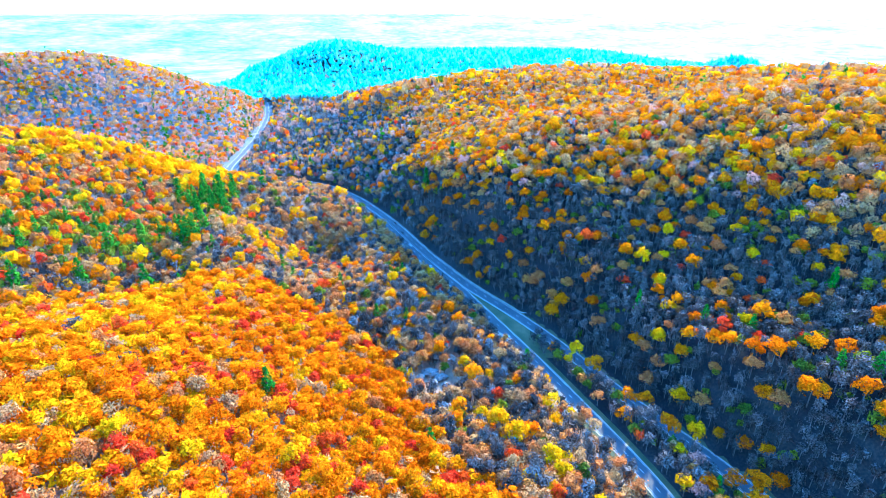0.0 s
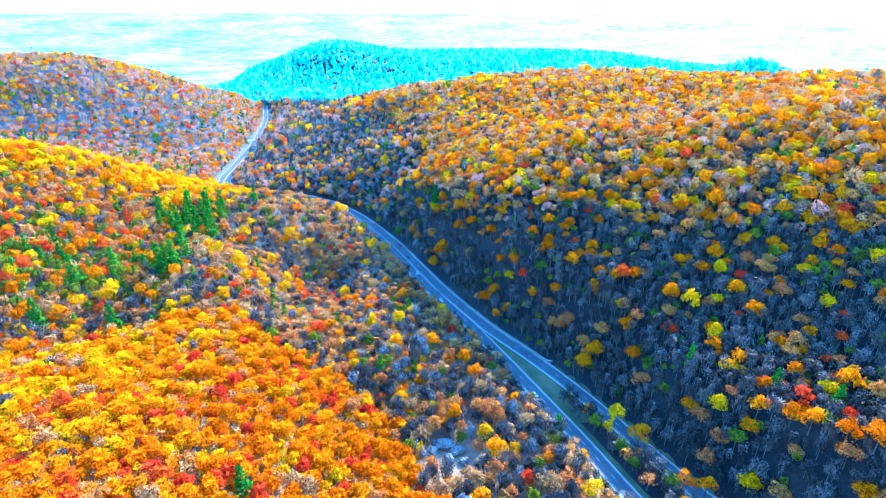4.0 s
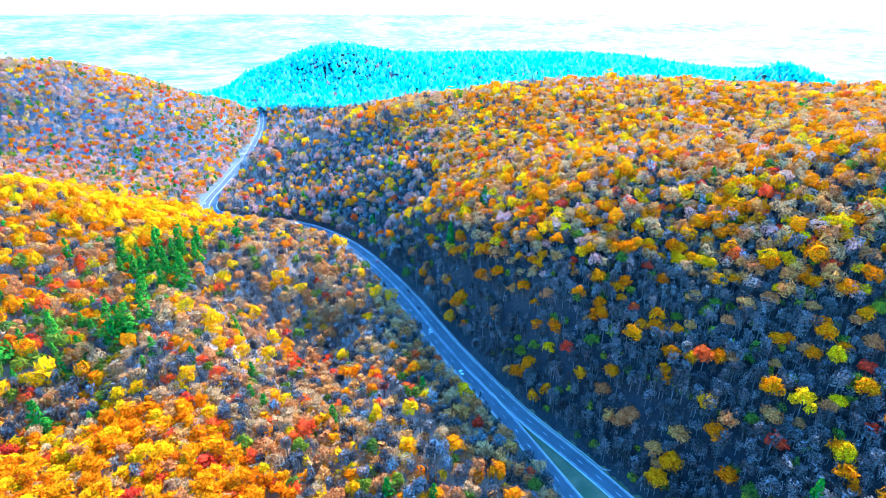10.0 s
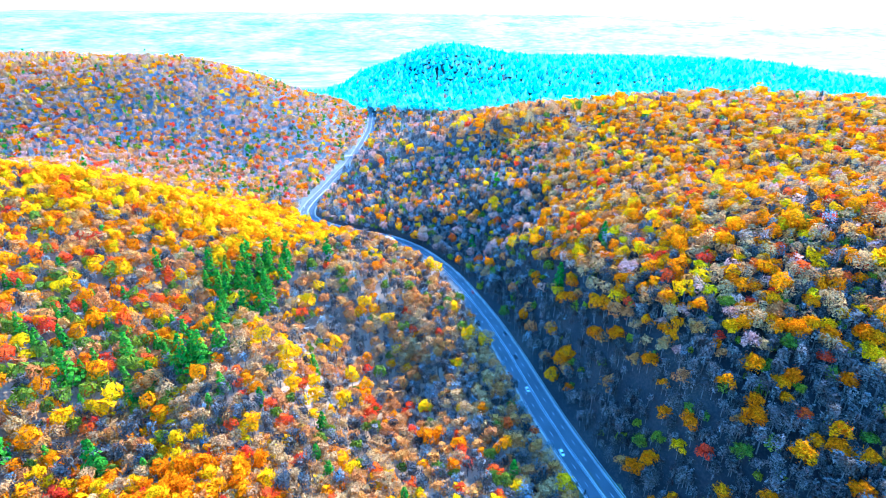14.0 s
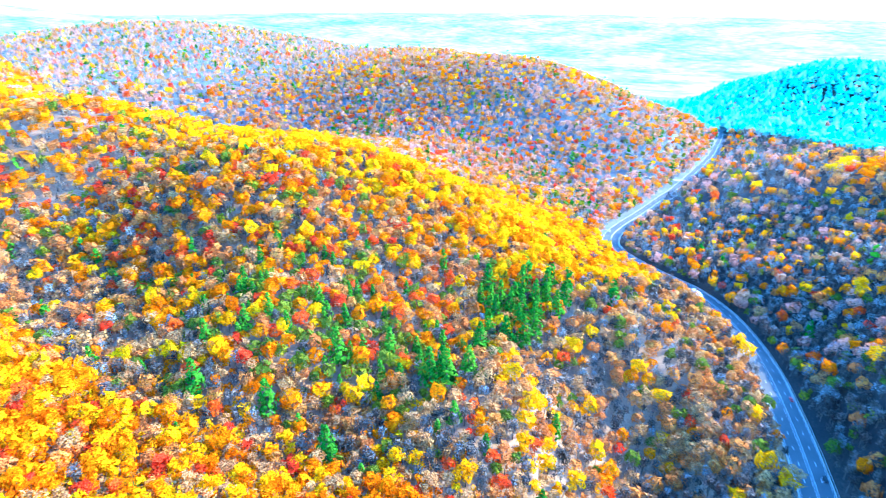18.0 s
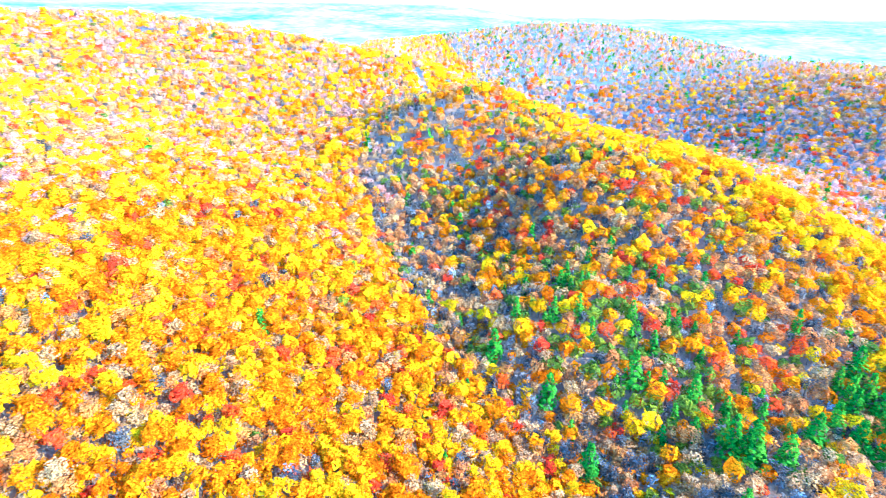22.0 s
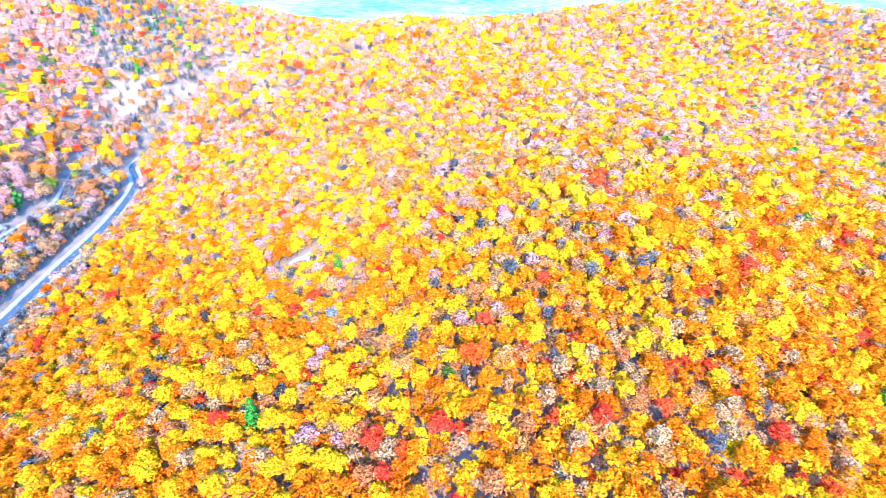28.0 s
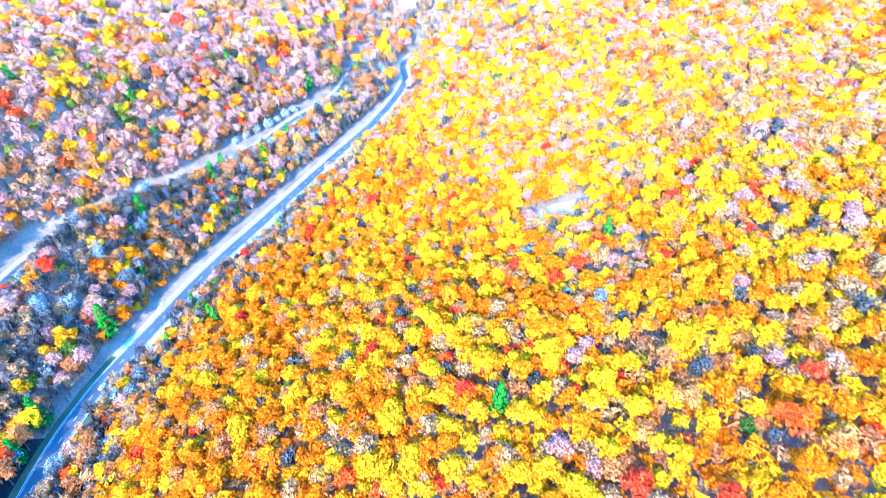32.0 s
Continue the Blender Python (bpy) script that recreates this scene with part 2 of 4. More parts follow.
HUMPS_PLATEAU = [(-250, 60, 120, 26), (-120, 60, 90, -7), (-430, 60, 170, 26), (-700, 0, 230, -30), (-200, -150, 130, -4), (-430, -250, 200, 11), (-800, -350, 280, 77),
                (-30, 40, 75, 30), (-30, -120, 80, -4), (-270, 200, 70, -48), (-150, 190, 70, 12), (-1100, -100, 260, 80), (-1500, -700, 400, 64),
                (-350, -1150, 300, 82), (200, -1400, 380, 112), (-420, -620, 180, 56), (-260, 160, 60, 31), (-500, -100, 120, 24), (-330, 240, 60, 13),
                (-10, 270, 45, -12), (-700, 180, 120, -17), (-1000, -500, 200, 6)]
HUMPS_SPUR = [(-310, 490, 75, -14), (-250, 545, 50, -1), (-400, 500, 95, 32), (-540, 430, 120, 50), (-750, 300, 130, 13), (-950, 230, 160, 40), (-330, 610, 60, 16),
                (-120, 480, 60, -49), (-270, 370, 60, -56), (-440, 330, 80, -61), (-180, 560, 50, 16), (-600, 620, 120, 7), (-900, 640, 150, -77), (-440, 385, 55, 36),
                (-350, 340, 50, 2), (-290, 375, 45, 47), (-178, 440, 40, 30), (-500, 460, 80, -15), (-660, 470, 90, -14), (-620, 340, 80, 49), (-360, 560, 50, 12)]
HUMPS_NORTH = [(-860, 1180, 220, 60), (-640, 1080, 150, 85), (-600, 930, 140, -58), (-1950, 900, 420, 56), (-2050, 1250, 450, 84), (-1150, 1250, 220, 74),
                (-500, 1220, 90, 7), (-420, 800, 60, 9), (-620, 1320, 110, 10), (-40, 900, 100, 20), (180, 950, 180, 59), (-180, 1050, 90, 31), (80, 1180, 140, 27),
                (-190, 915, 70, 9), (-130, 1150, 90, 7), (-1050, 1000, 180, 2), (350, 900, 150, 15), (-480, 1050, 80, -1)]
HUMPS_FAR = [(-400, 1940, 150, 84), (-150, 2060, 220, 34), (250, 2050, 300, 60), (620, 2050, 200, 30), (740, 1440, 95, 96)]
HUMPS_EAST = [(200, 400, 90, 8), (330, 430, 150, 22), (120, 500, 110, 26), (20, 600, 110, 34), (-70, 710, 85, 10), (-200, 740, 50, -2), (200, 680, 170, -12),
                (450, 600, 220, 76), (240, 240, 90, 18), (400, 150, 150, 45), (240, -200, 100, 45), (120, -400, 100, 36), (380, -50, 130, -5), (400, -330, 180, 56),
                (-180, -480, 110, 6), (0, -560, 80, 4), (150, 225, 40, 16), (105, 335, 40, -4), (75, 395, 40, 4), (25, 470, 40, 18), (-30, 560, 45, 7),
                (-100, 650, 45, -33), (-110, 760, 50, 5), (-150, 830, 50, -12), (200, 265, 50, -18), (170, 370, 60, -4), (180, 620, 90, -14), (0, 690, 70, 3),
                (90, 550, 60, 14), (330, 620, 120, -2)]
HUMPS = np.array(HUMPS_PLATEAU + HUMPS_SPUR + HUMPS_NORTH + HUMPS_EAST + HUMPS_FAR, float)


def curve(points, step=4.0):
    """A smooth line through points, sampled evenly."""
    p = np.array(points, float)
    p = np.vstack([2 * p[0] - p[1], p, 2 * p[-1] - p[-2]])
    out = []
    for i in range(1, len(p) - 2):
        n = max(2, int(np.hypot(*(p[i + 1] - p[i])) / step))
        for u in np.arange(n) / n:
            out.append(0.5 * (2 * p[i] + (p[i + 1] - p[i - 1]) * u + (2 * p[i - 1] - 5 * p[i] + 4 * p[i + 1] - p[i + 2]) * u * u + (3 * p[i] - p[i - 1] - 3 * p[i + 1] + p[i + 2]) * u ** 3))
    return np.array(out + [p[-2]])


def sides(line):
    """The unit normals to the right of a line."""
    d = np.gradient(line, axis=0)
    d /= np.hypot(d[:, 0], d[:, 1])[:, None]
    return np.column_stack([d[:, 1], -d[:, 0]])


LINE_A = curve(ROAD_A)
LINE_B = curve(ROAD_B + [tuple(v) for v in (LINE_A + 8.4 * sides(LINE_A))[LINE_A[:, 1] > 480][::9]])


LINE_SIDE = curve([(-640, 700), (-520, 745), (-455, 800), (-438, 870), (-425, 945), (-392, 1005), (-352, 1042)])


def road_height(y):
    return np.interp(y, [400, 620, 740, 860, 1260, 2000], [0.0, -5.0, -10.0, -17.0, -29.0, -35.0])


def far_from(line, x, y):
    x, y = np.ravel(x), np.ravel(y)
    out = np.empty(len(x))
    for i in range(0, len(x), 4000):
        out[i:i + 4000] = np.sqrt(((line[None, ::2, 0] - x[i:i + 4000, None]) ** 2 + (line[None, ::2, 1] - y[i:i + 4000, None]) ** 2).min(1))
    return out


def fade(v, a, b):
    u = np.clip((v - a) / (b - a), 0, 1)
    return u * u * (3 - 2 * u)


def wave(x, y, size, seed):
    """Smooth noise from -1 to 1 with the given wavelength."""
    r = np.random.RandomState(seed)
    out = np.zeros(np.shape(x))
    for k in range(7):
        a, f, ph = r.uniform(0, 6.283), r.uniform(0.6, 1.7) * 6.283 / size, r.uniform(0, 6.283)
        out = out + np.sin((x * math.cos(a) + y * math.sin(a)) * f + ph + 1.3 * np.sin((x * math.sin(a) - y * math.cos(a)) * f * 0.7 + ph * 2))
    return out / 4.0


def land(x, y):
    """The height of the ground, and the distance to each carriageway."""
    x, y = np.ravel(np.asarray(x, float)), np.ravel(np.asarray(y, float))
    da, db = far_from(LINE_A, x, y), far_from(LINE_B, x, y)
    d = np.minimum(da, db)
    u = np.clip((d - 15) / 53, 0, 1)
    rise = 0.55 * u * u * (3 - 2 * u) + 0.45 * u
    bluff = np.clip((d - 8) / 30, 0, 1)  # the east bank stands steep over the road
    bluff = 0.5 * bluff * bluff * (3 - 2 * bluff) + 0.5 * bluff
    east = (x > np.interp(y, LINE_B[:, 1], LINE_B[:, 0])) & (y > -60)
    steep = fade(y, -60, 120)
    rise = np.where(east, rise * (1 - steep) + bluff * steep, rise * np.where(da + db < 90, fade(da + db, 36, 90), 1.0))
    h = np.zeros(len(x))
    for hx, hy, r, top in HUMPS:
        h += top * np.exp(-((x - hx) ** 2 + (y - hy) ** 2) / (2 * r * r))
    h += wave(x, y, 140, 5) * 1.6 + wave(x, y, 45, 6) * 0.5
    far = np.hypot(x + 50, y - 300)
    upland = 55 * (1 - fade(y, 700, 1400)) * fade(d, 20, 320) + 150 * fade(far, 2300, 4600)
    return road_height(y) + h * rise + upland, da, db


def steps(core_a, core_b, step, out_a, out_b, growth=1.13):
    mid = list(np.arange(core_a, core_b + 0.1, step))
    lo, hi, s = [core_a], [core_b], step
    while lo[-1] > out_a or hi[-1] < out_b:
        s *= growth
        if lo[-1] > out_a:
            lo.append(lo[-1] - s)
        if hi[-1] < out_b:
            hi.append(hi[-1] + s)
    return np.array(lo[:0:-1] + mid + hi[1:])


GX, GY = steps(-420, 300, 6.0, -4300, 4300), steps(-600, 980, 6.0, -4300, 4300)
mx, my = np.meshgrid(GX, GY)
gz, ga, gb = land(mx, my)
gz -= 0.5 * (1 - fade(np.minimum(ga, gb), 7, 15))
nx, ny = len(GX), len(GY)
ij = (np.arange(ny - 1)[:, None] * nx + np.arange(nx - 1)[None, :]).ravel()
EDGE_X = [-900, -600, -519, -388, -300, -262, -220, -180, -150, -116, -67, -32, -15, 0, 20, 60, 110]
EDGE_Y = [250, 244, 235, 264, 285, 312, 340, 365, 380, 340, 308, 283, 235, 195, 172, 130, 80]


def hill_edge(x):
    """Where the orange wood of the near hill ends, towards the gully and the road."""
    return np.interp(x, EDGE_X, EDGE_Y)


fcx, fcy = (mx[:-1, :-1] + mx[1:, 1:]).ravel() / 2, (my[:-1, :-1] + my[1:, 1:]).ravel() / 2
side_west = fcx < np.interp(fcy, LINE_A[:, 1], LINE_A[:, 0])
# index 0, the shade-darkened litter, is left for the east slope
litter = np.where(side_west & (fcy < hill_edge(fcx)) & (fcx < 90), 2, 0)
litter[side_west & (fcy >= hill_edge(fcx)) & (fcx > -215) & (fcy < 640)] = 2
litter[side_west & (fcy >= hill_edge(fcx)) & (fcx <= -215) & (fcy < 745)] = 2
# north of the spur and far west: litter with haze in its colour
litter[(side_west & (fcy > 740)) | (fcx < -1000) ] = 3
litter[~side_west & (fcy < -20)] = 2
# the outermost ground takes the haze-coloured surface
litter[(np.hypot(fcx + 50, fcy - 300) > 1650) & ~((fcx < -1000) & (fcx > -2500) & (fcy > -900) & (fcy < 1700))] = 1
ground = new("ground", big_mesh("ground", np.column_stack([mx.ravel(), my.ravel(), gz]), np.column_stack([ij, ij + 1, ij + nx + 1, ij + nx]), [SHADE_LITTER, HAZED_LAND, TAN_LITTER, HAZE_LITTER], litter))
ground.data.polygons.foreach_set("use_smooth", [True] * len(ground.data.polygons))
tagged(ground, "brown leaf litter of a hilly wood, haze and slope shade put into its colours", "ground", kind="structure")


def strip(name, line, left, right, lift, mat, parent=None, label=""):
    """A ribbon along a line, from left to right metres of it (right is plus)."""
    n = sides(line)
    a, b = line + n * left, line + n * right
    verts = [(p[0], p[1], road_height(c[1]) + lift) for q in (a, b) for p, c in zip(q, line)]
    k = len(line)
    return link_mesh(name, verts, [(i, i + k, i + k + 1, i + 1) for i in range(k - 1)], mat, parent, label)


# ---- roads ----
def road(name, line, label, dash_from, dash_to):
    r = strip(name, line, -4.0, 4.0, 0.16, ASPHALT)
    tagged(r, label, "road", kind="structure")
    strip("edge_line", line, -3.52, -3.40, 0.18, PAINT, r, "white edge line")
    strip("edge_line", line, 3.40, 3.52, 0.18, PAINT, r, "yellowish white edge line")
    strip("shoulder", line, -4.7, -4.0, 0.10, GRAVEL, r, "pale gravel shoulder")
    strip("shoulder", line, 4.0, 4.7, 0.10, GRAVEL, r, "pale gravel shoulder")
    me = bpy.data.meshes.new("lane_dash")
    me.from_pydata([(-0.09, -1.6, 0), (0.09, -1.6, 0), (0.09, 1.6, 0), (-0.09, 1.6, 0)], [], [(0, 1, 2, 3)])
    me.materials.append(PAINT)
    length = np.concatenate([[0], np.cumsum(np.hypot(*np.diff(line, axis=0).T))])
    for s in np.arange(6, length[-1], 12.2):
        x, y = np.interp(s, length, line[:, 0]), np.interp(s, length, line[:, 1])
        x2, y2 = np.interp(s + 2, length, line[:, 0]), np.interp(s + 2, length, line[:, 1])
        if dash_from < y < dash_to:
            d = new("lane_dash", me)
            d.parent = r
            d.matrix_basis = pose(x, y, road_height(y) + 0.185, 0, 0, math.degrees(math.atan2(y2 - y, x2 - x)) - 90)
    return r


road_a = road("road_west_carriageway", LINE_A, "worn grey two-lane asphalt carriageway winding through the valley", -600, 1100)
road_b = road("road_east_carriageway", LINE_B, "worn grey two-lane asphalt carriageway beside a wooded slope", -500, 760)

# ---- verges, side lane ----
def cut(line, y0, y1):
    return line[(line[:, 1] > y0) & (line[:, 1] < y1)]


for line, y0, y1, owner, part_of in ((LINE_A, -600, -60, "west", "south"), (LINE_A, -64, 420, "west", "north"), (LINE_B, -520, -110, "east", "south"), (LINE_B, -114, 420, "east", "north")):
    seg = cut(line, y0, y1)
    for s in (-1, 1):
        v = strip("grass_verge", seg, min(4.7 * s, 8.0 * s), max(4.7 * s, 8.0 * s), 0.05, GRAVEL if part_of == "south" else GRASS)
        tagged(v, "wide pale gravel verge beside the carriageway" if part_of == "south" else "dry brown grass verge beside the carriageway", "verge", kind="structure")
ys = np.arange(296, 424, 6.0)
left_edge = np.interp(ys, LINE_A[:, 1], LINE_A[:, 0]) + 6.0
right_edge = np.interp(ys, LINE_B[:, 1], LINE_B[:, 0]) - 6.0
k = len(ys)
median_verts = [(x, y, 0.09) for x, y in zip(left_edge, ys)] + [(max(x, l + 0.3), y, 0.09) for x, l, y in zip(right_edge, left_edge, ys)]
tagged(link_mesh("grass_median", median_verts, [(i, i + k, i + k + 1, i + 1) for i in range(k - 1)], GRASS), "green brown grass strip where the carriageways part", "grass", kind="structure")
side_n = sides(LINE_SIDE)
side_pts = np.vstack([LINE_SIDE - side_n * 2.6, LINE_SIDE + side_n * 2.6])
side_h = np.maximum(land(LINE_SIDE[:, 0], LINE_SIDE[:, 1])[0], -20) + 1.2
k = len(LINE_SIDE)
tagged(link_mesh("side_lane", [(p[0], p[1], side_h[i % k]) for i, p in enumerate(side_pts)], [(i, i + k, i + k + 1, i + 1) for i in range(k - 1)], GRAVEL), "narrow pale lane through the wood of the side valley", "road", kind="structure")


# ---- concrete barrier between the carriageways ----
def along(line, gap):
    """Places and headings at even steps along a line."""
    length = np.concatenate([[0], np.cumsum(np.hypot(*np.diff(line, axis=0).T))])
    for s in np.arange(gap / 2, length[-1], gap):
        x, y = np.interp(s, length, line[:, 0]), np.interp(s, length, line[:, 1])
        x2, y2 = np.interp(s + 1, length, line[:, 0]), np.interp(s + 1, length, line[:, 1])
        yield x, y, math.degrees(math.atan2(y2 - y, x2 - x)) - 90


def prism(profile, length):
    """A profile in x and z drawn out along y, closed at both ends."""
    n = len(profile)
    verts = [(x, s * length / 2, z) for s in (-1, 1) for x, z in profile]
    return verts, [(i, (i + 1) % n, n + (i + 1) % n, n + i) for i in range(n)] + [tuple(range(n))[::-1], tuple(range(n, 2 * n))]


CONCRETE = surface("weathered_concrete", [(0.3, (0.13, 0.135, 0.14)), (0.7, (0.26, 0.26, 0.26))], 0.4, 4.0, 0.9, 0.2)
barrier = tagged(new("median_barrier"), "low grey concrete barrier between the two carriageways", "barrier")
me = bpy.data.meshes.new("barrier_block")
me.from_pydata(*(lambda vf: (vf[0], [], vf[1]))(prism([(-0.32, 0), (0.32, 0), (0.30, 0.08), (0.13, 0.33), (0.09, 0.85), (-0.09, 0.85), (-0.13, 0.33), (-0.30, 0.08)], 5.9)))
me.materials.append(CONCRETE)
mid = (LINE_A + 4.2 * sides(LINE_A))
for x, y, a in along(cut(mid, 425, 1000), 6.0):
    o = new("barrier_block", me)
    o.parent = barrier
    o.matrix_basis = pose(x, y, road_height(y) + 0.16, 0, 0, a)


# ---- steel guard rails ----
def guard_rail(line, label):
    g = tagged(new("guard_rail"), label, "guard rail")
    prof = [(0.0, 0.45), (0.05, 0.50), (0.0, 0.57), (0.0, 0.63), (0.05, 0.70), (0.0, 0.76), (-0.02, 0.76), (-0.02, 0.45)]
    n, k = len(prof), len(line)
    nn = sides(line)
    verts = [(p[0] + q[0] * dx, p[1] + q[1] * dx, road_height(p[1]) + dz + 0.1) for p, q in zip(line, nn) for dx, dz in prof]
    link_mesh("rail", verts, [(i * n + j, i * n + (j + 1) % n, (i + 1) * n + (j + 1) % n, (i + 1) * n + j) for i in range(k - 1) for j in range(n)], STEEL, g, "corrugated steel rail")
    pm = bpy.data.meshes.new("post")
    v, f = prism([(-0.06, 0), (0.06, 0), (0.06, 0.82), (-0.06, 0.82)], 0.1)
    pm.from_pydata(v, [], f)
    pm.materials.append(STEEL)
    for x, y, a in along(line, 4.0):
        o = new("post", pm)
        o.parent = g
        o.matrix_basis = pose(x, y, road_height(y), 0, 0, a)
    return g


rail_line = cut(LINE_B + 5.3 * sides(LINE_B), 352, 745)
rail_line = np.vstack([[rail_line[0] + np.array([7.0, -1.0])], rail_line])
guard_rail(rail_line, "grey steel guard rail below the shaded slope, its end flared out")
guard_rail(cut(LINE_A - 5.2 * sides(LINE_A), 395, 690), "grey steel guard rail at the foot of the bare wood")
guard_rail(cut(LINE_B - 5.3 * sides(LINE_B), 236, 440), "grey steel guard rail beside the grass median")


# ---- cars and lorry ----
GLASS = plain("dark_car_glass", (0.02, 0.025, 0.03), 0.08)
TYRE = plain("black_rubber", (0.02, 0.02, 0.02), 0.85)
HUB = plain("wheel_alloy", (0.55, 0.55, 0.56), 0.35, 0.8)
RED_LAMP = plain("red_tail_lamp", (0.45, 0.02, 0.02), 0.3)
CLEAR_LAMP = plain("clear_head_lamp", (0.8, 0.8, 0.78), 0.2)


def box(bm, x, y, z, sx, sy, sz, taper=1.0):
    v = bmesh.ops.create_cube(bm, size=1.0)["verts"]
    for q in v:
        k = taper if q.co.z > 0 else 1.0
        q.co = Vector((x + q.co.x * sx * k, y + q.co.y * sy * k, z + q.co.z * sz))
    return v


def loft(sections, mat, name, parent, label=""):
    """A closed body through cross-sections (y, half width, bottom, top)."""
    verts, faces = [], []
    for y, w, lo, hi in sections:
        r = min(0.12, (hi - lo) * 0.3)
        verts += [(-w, y, lo + r), (-w + r, y, lo), (w - r, y, lo), (w, y, lo + r), (w, y, hi - r), (w - r, y, hi), (-w + r, y, hi), (-w, y, hi - r)]
    for i in range(len(sections) - 1):
        faces += [(i * 8 + j, i * 8 + (j + 1) % 8, i * 8 + 8 + (j + 1) % 8, i * 8 + 8 + j) for j in range(8)]
    faces += [tuple(range(7, -1, -1)), tuple(range(len(verts) - 8, len(verts)))]
    return link_mesh(name, verts, faces, mat, parent, label)


def wheel(parent, x, y, r):
    bm = bmesh.new()
    bmesh.ops.create_cone(bm, cap_ends=True, segments=16, radius1=r, radius2=r, depth=0.24)
    bmesh.ops.rotate(bm, verts=bm.verts, cent=(0, 0, 0), matrix=Matrix.Rotation(radians(90), 3, "Y"))
    w = part("wheel", bm, TYRE, parent)
    w.location = (x, y, r)
    bm = bmesh.new()
    bmesh.ops.create_cone(bm, cap_ends=True, segments=12, radius1=r * 0.6, radius2=r * 0.5, depth=0.28)
    bmesh.ops.rotate(bm, verts=bm.verts, cent=(0, 0, 0), matrix=Matrix.Rotation(radians(90), 3, "Y"))
    part("hubcap", bm, HUB, w)


def car(paint, label, tall=1.0):
    c = tagged(new("car"), label, "car", "cars on the highway")
    loft([(-2.25, 0.72, 0.35, 0.80), (-2.0, 0.86, 0.24, 0.92), (-0.9, 0.90, 0.22, 0.95), (0.8, 0.90, 0.22, 0.94), (1.7, 0.87, 0.24, 0.82), (2.2, 0.72, 0.32, 0.68)], paint, "body", c)
    top = 1.42 * tall
    loft([(-1.75, 0.66, 0.88, 0.95), (-1.1, 0.70, 0.88, top - 0.06), (0.2, 0.70, 0.88, top - 0.04), (1.05, 0.68, 0.88, 0.96)], GLASS, "windows", c, "dark tinted glass")
    loft([(-1.15, 0.66, top - 0.10, top), (-0.4, 0.68, top - 0.08, top + 0.03), (0.25, 0.64, top - 0.10, top)], paint, "roof", c)
    for x in (-0.80, 0.80):
        for y in (-1.35, 1.35):
            wheel(c, x, y, 0.33)
    for x in (-0.6, 0.6):
        bm = bmesh.new()
        box(bm, x, 2.16, 0.58, 0.3, 0.1, 0.14)
        part("headlight", bm, CLEAR_LAMP, c, "clear headlight")
        bm = bmesh.new()
        box(bm, x, -2.22, 0.68, 0.26, 0.08, 0.14)
        part("tail_light", bm, RED_LAMP, c, "red tail light")
    return c


def lorry(label):
    c = tagged(new("lorry"), label, "lorry")
    white = plain("white_lorry_paint", (0.78, 0.78, 0.77), 0.4)
    loft([(-5.4, 1.22, 1.1, 3.8), (-5.3, 1.25, 1.05, 3.85), (3.1, 1.25, 1.05, 3.85), (3.2, 1.22, 1.1, 3.8)], white, "cargo_box", c)
    loft([(3.5, 1.15, 0.6, 3.0), (4.7, 1.15, 0.6, 3.0), (5.3, 1.10, 0.6, 1.9), (5.6, 1.05, 0.6, 1.7)], white, "cab", c)
    loft([(4.72, 1.05, 1.95, 2.75), (5.25, 1.0, 1.85, 2.0)], GLASS, "windscreen", c, "dark windscreen")
    loft([(-5.2, 0.5, 0.75, 1.0), (4.5, 0.5, 0.75, 1.0)], STEEL, "chassis", c)
    for x in (-1.0, 1.0):
        for y in (-4.4, -3.3, 4.4):
            wheel(c, x, y, 0.5)
    return c


PAINTS = {"white": plain("white_car_paint", (0.75, 0.76, 0.78), 0.3), "silver": plain("silver_car_paint", (0.45, 0.47, 0.50), 0.3, 0.5), "black": plain("black_car_paint", (0.02, 0.02, 0.025), 0.25), "red": plain("red_car_paint", (0.40, 0.03, 0.03), 0.3)}


def on_road(ob, line, y, side, way):
    """Sets a vehicle on its lane: side metres right of the line, way +1 along it or -1 against it."""
    i = int(np.abs(line[:, 1] - y).argmin())
    n = sides(line)[i]
    p = line[i] + n * side
    ob.matrix_basis = pose(p[0], p[1], road_height(line[i][1]) + 0.17, 0, 0, math.degrees(math.atan2(n[1], n[0])) + (0 if way > 0 else 180))


for paint, label, line, y, side, way, tall in (("white", "white saloon car driving on the west carriageway", LINE_A, 318, -1.8, -1, 1.0), ("white", "white estate car on the shaded west carriageway", LINE_A, 432, -1.8, -1, 1.12),
                                               ("silver", "silver saloon car on the west carriageway", LINE_A, 478, 1.8, -1, 1.0), ("black", "black saloon car on the shaded east carriageway", LINE_B, 512, -1.8, 1, 1.0),
                                               ("black", "dark off-road car on the shaded east carriageway", LINE_B, 540, 1.8, 1, 1.15), ("red", "dark red hatchback on the east carriageway", LINE_B, 597, 1.8, 1, 1.05),
                                               ("black", "black saloon car at the sunlit bend", LINE_A, 729, 1.8, -1, 1.0), ("silver", "silver van-like car at the sunlit bend", LINE_A, 775, -1.8, -1, 1.2),
                                               ("white", "white saloon car on the sunlit carriageway", LINE_A, -46, -1.8, -1, 1.0), ("white", "white car pulled over on the grass verge", LINE_A, -102, 7.4, 1, 1.0)):
    on_road(car(PAINTS[paint], label, tall), line, y, side, way)
on_road(lorry("white box lorry driving round the shaded bend"), LINE_A, 692, 1.8, -1)


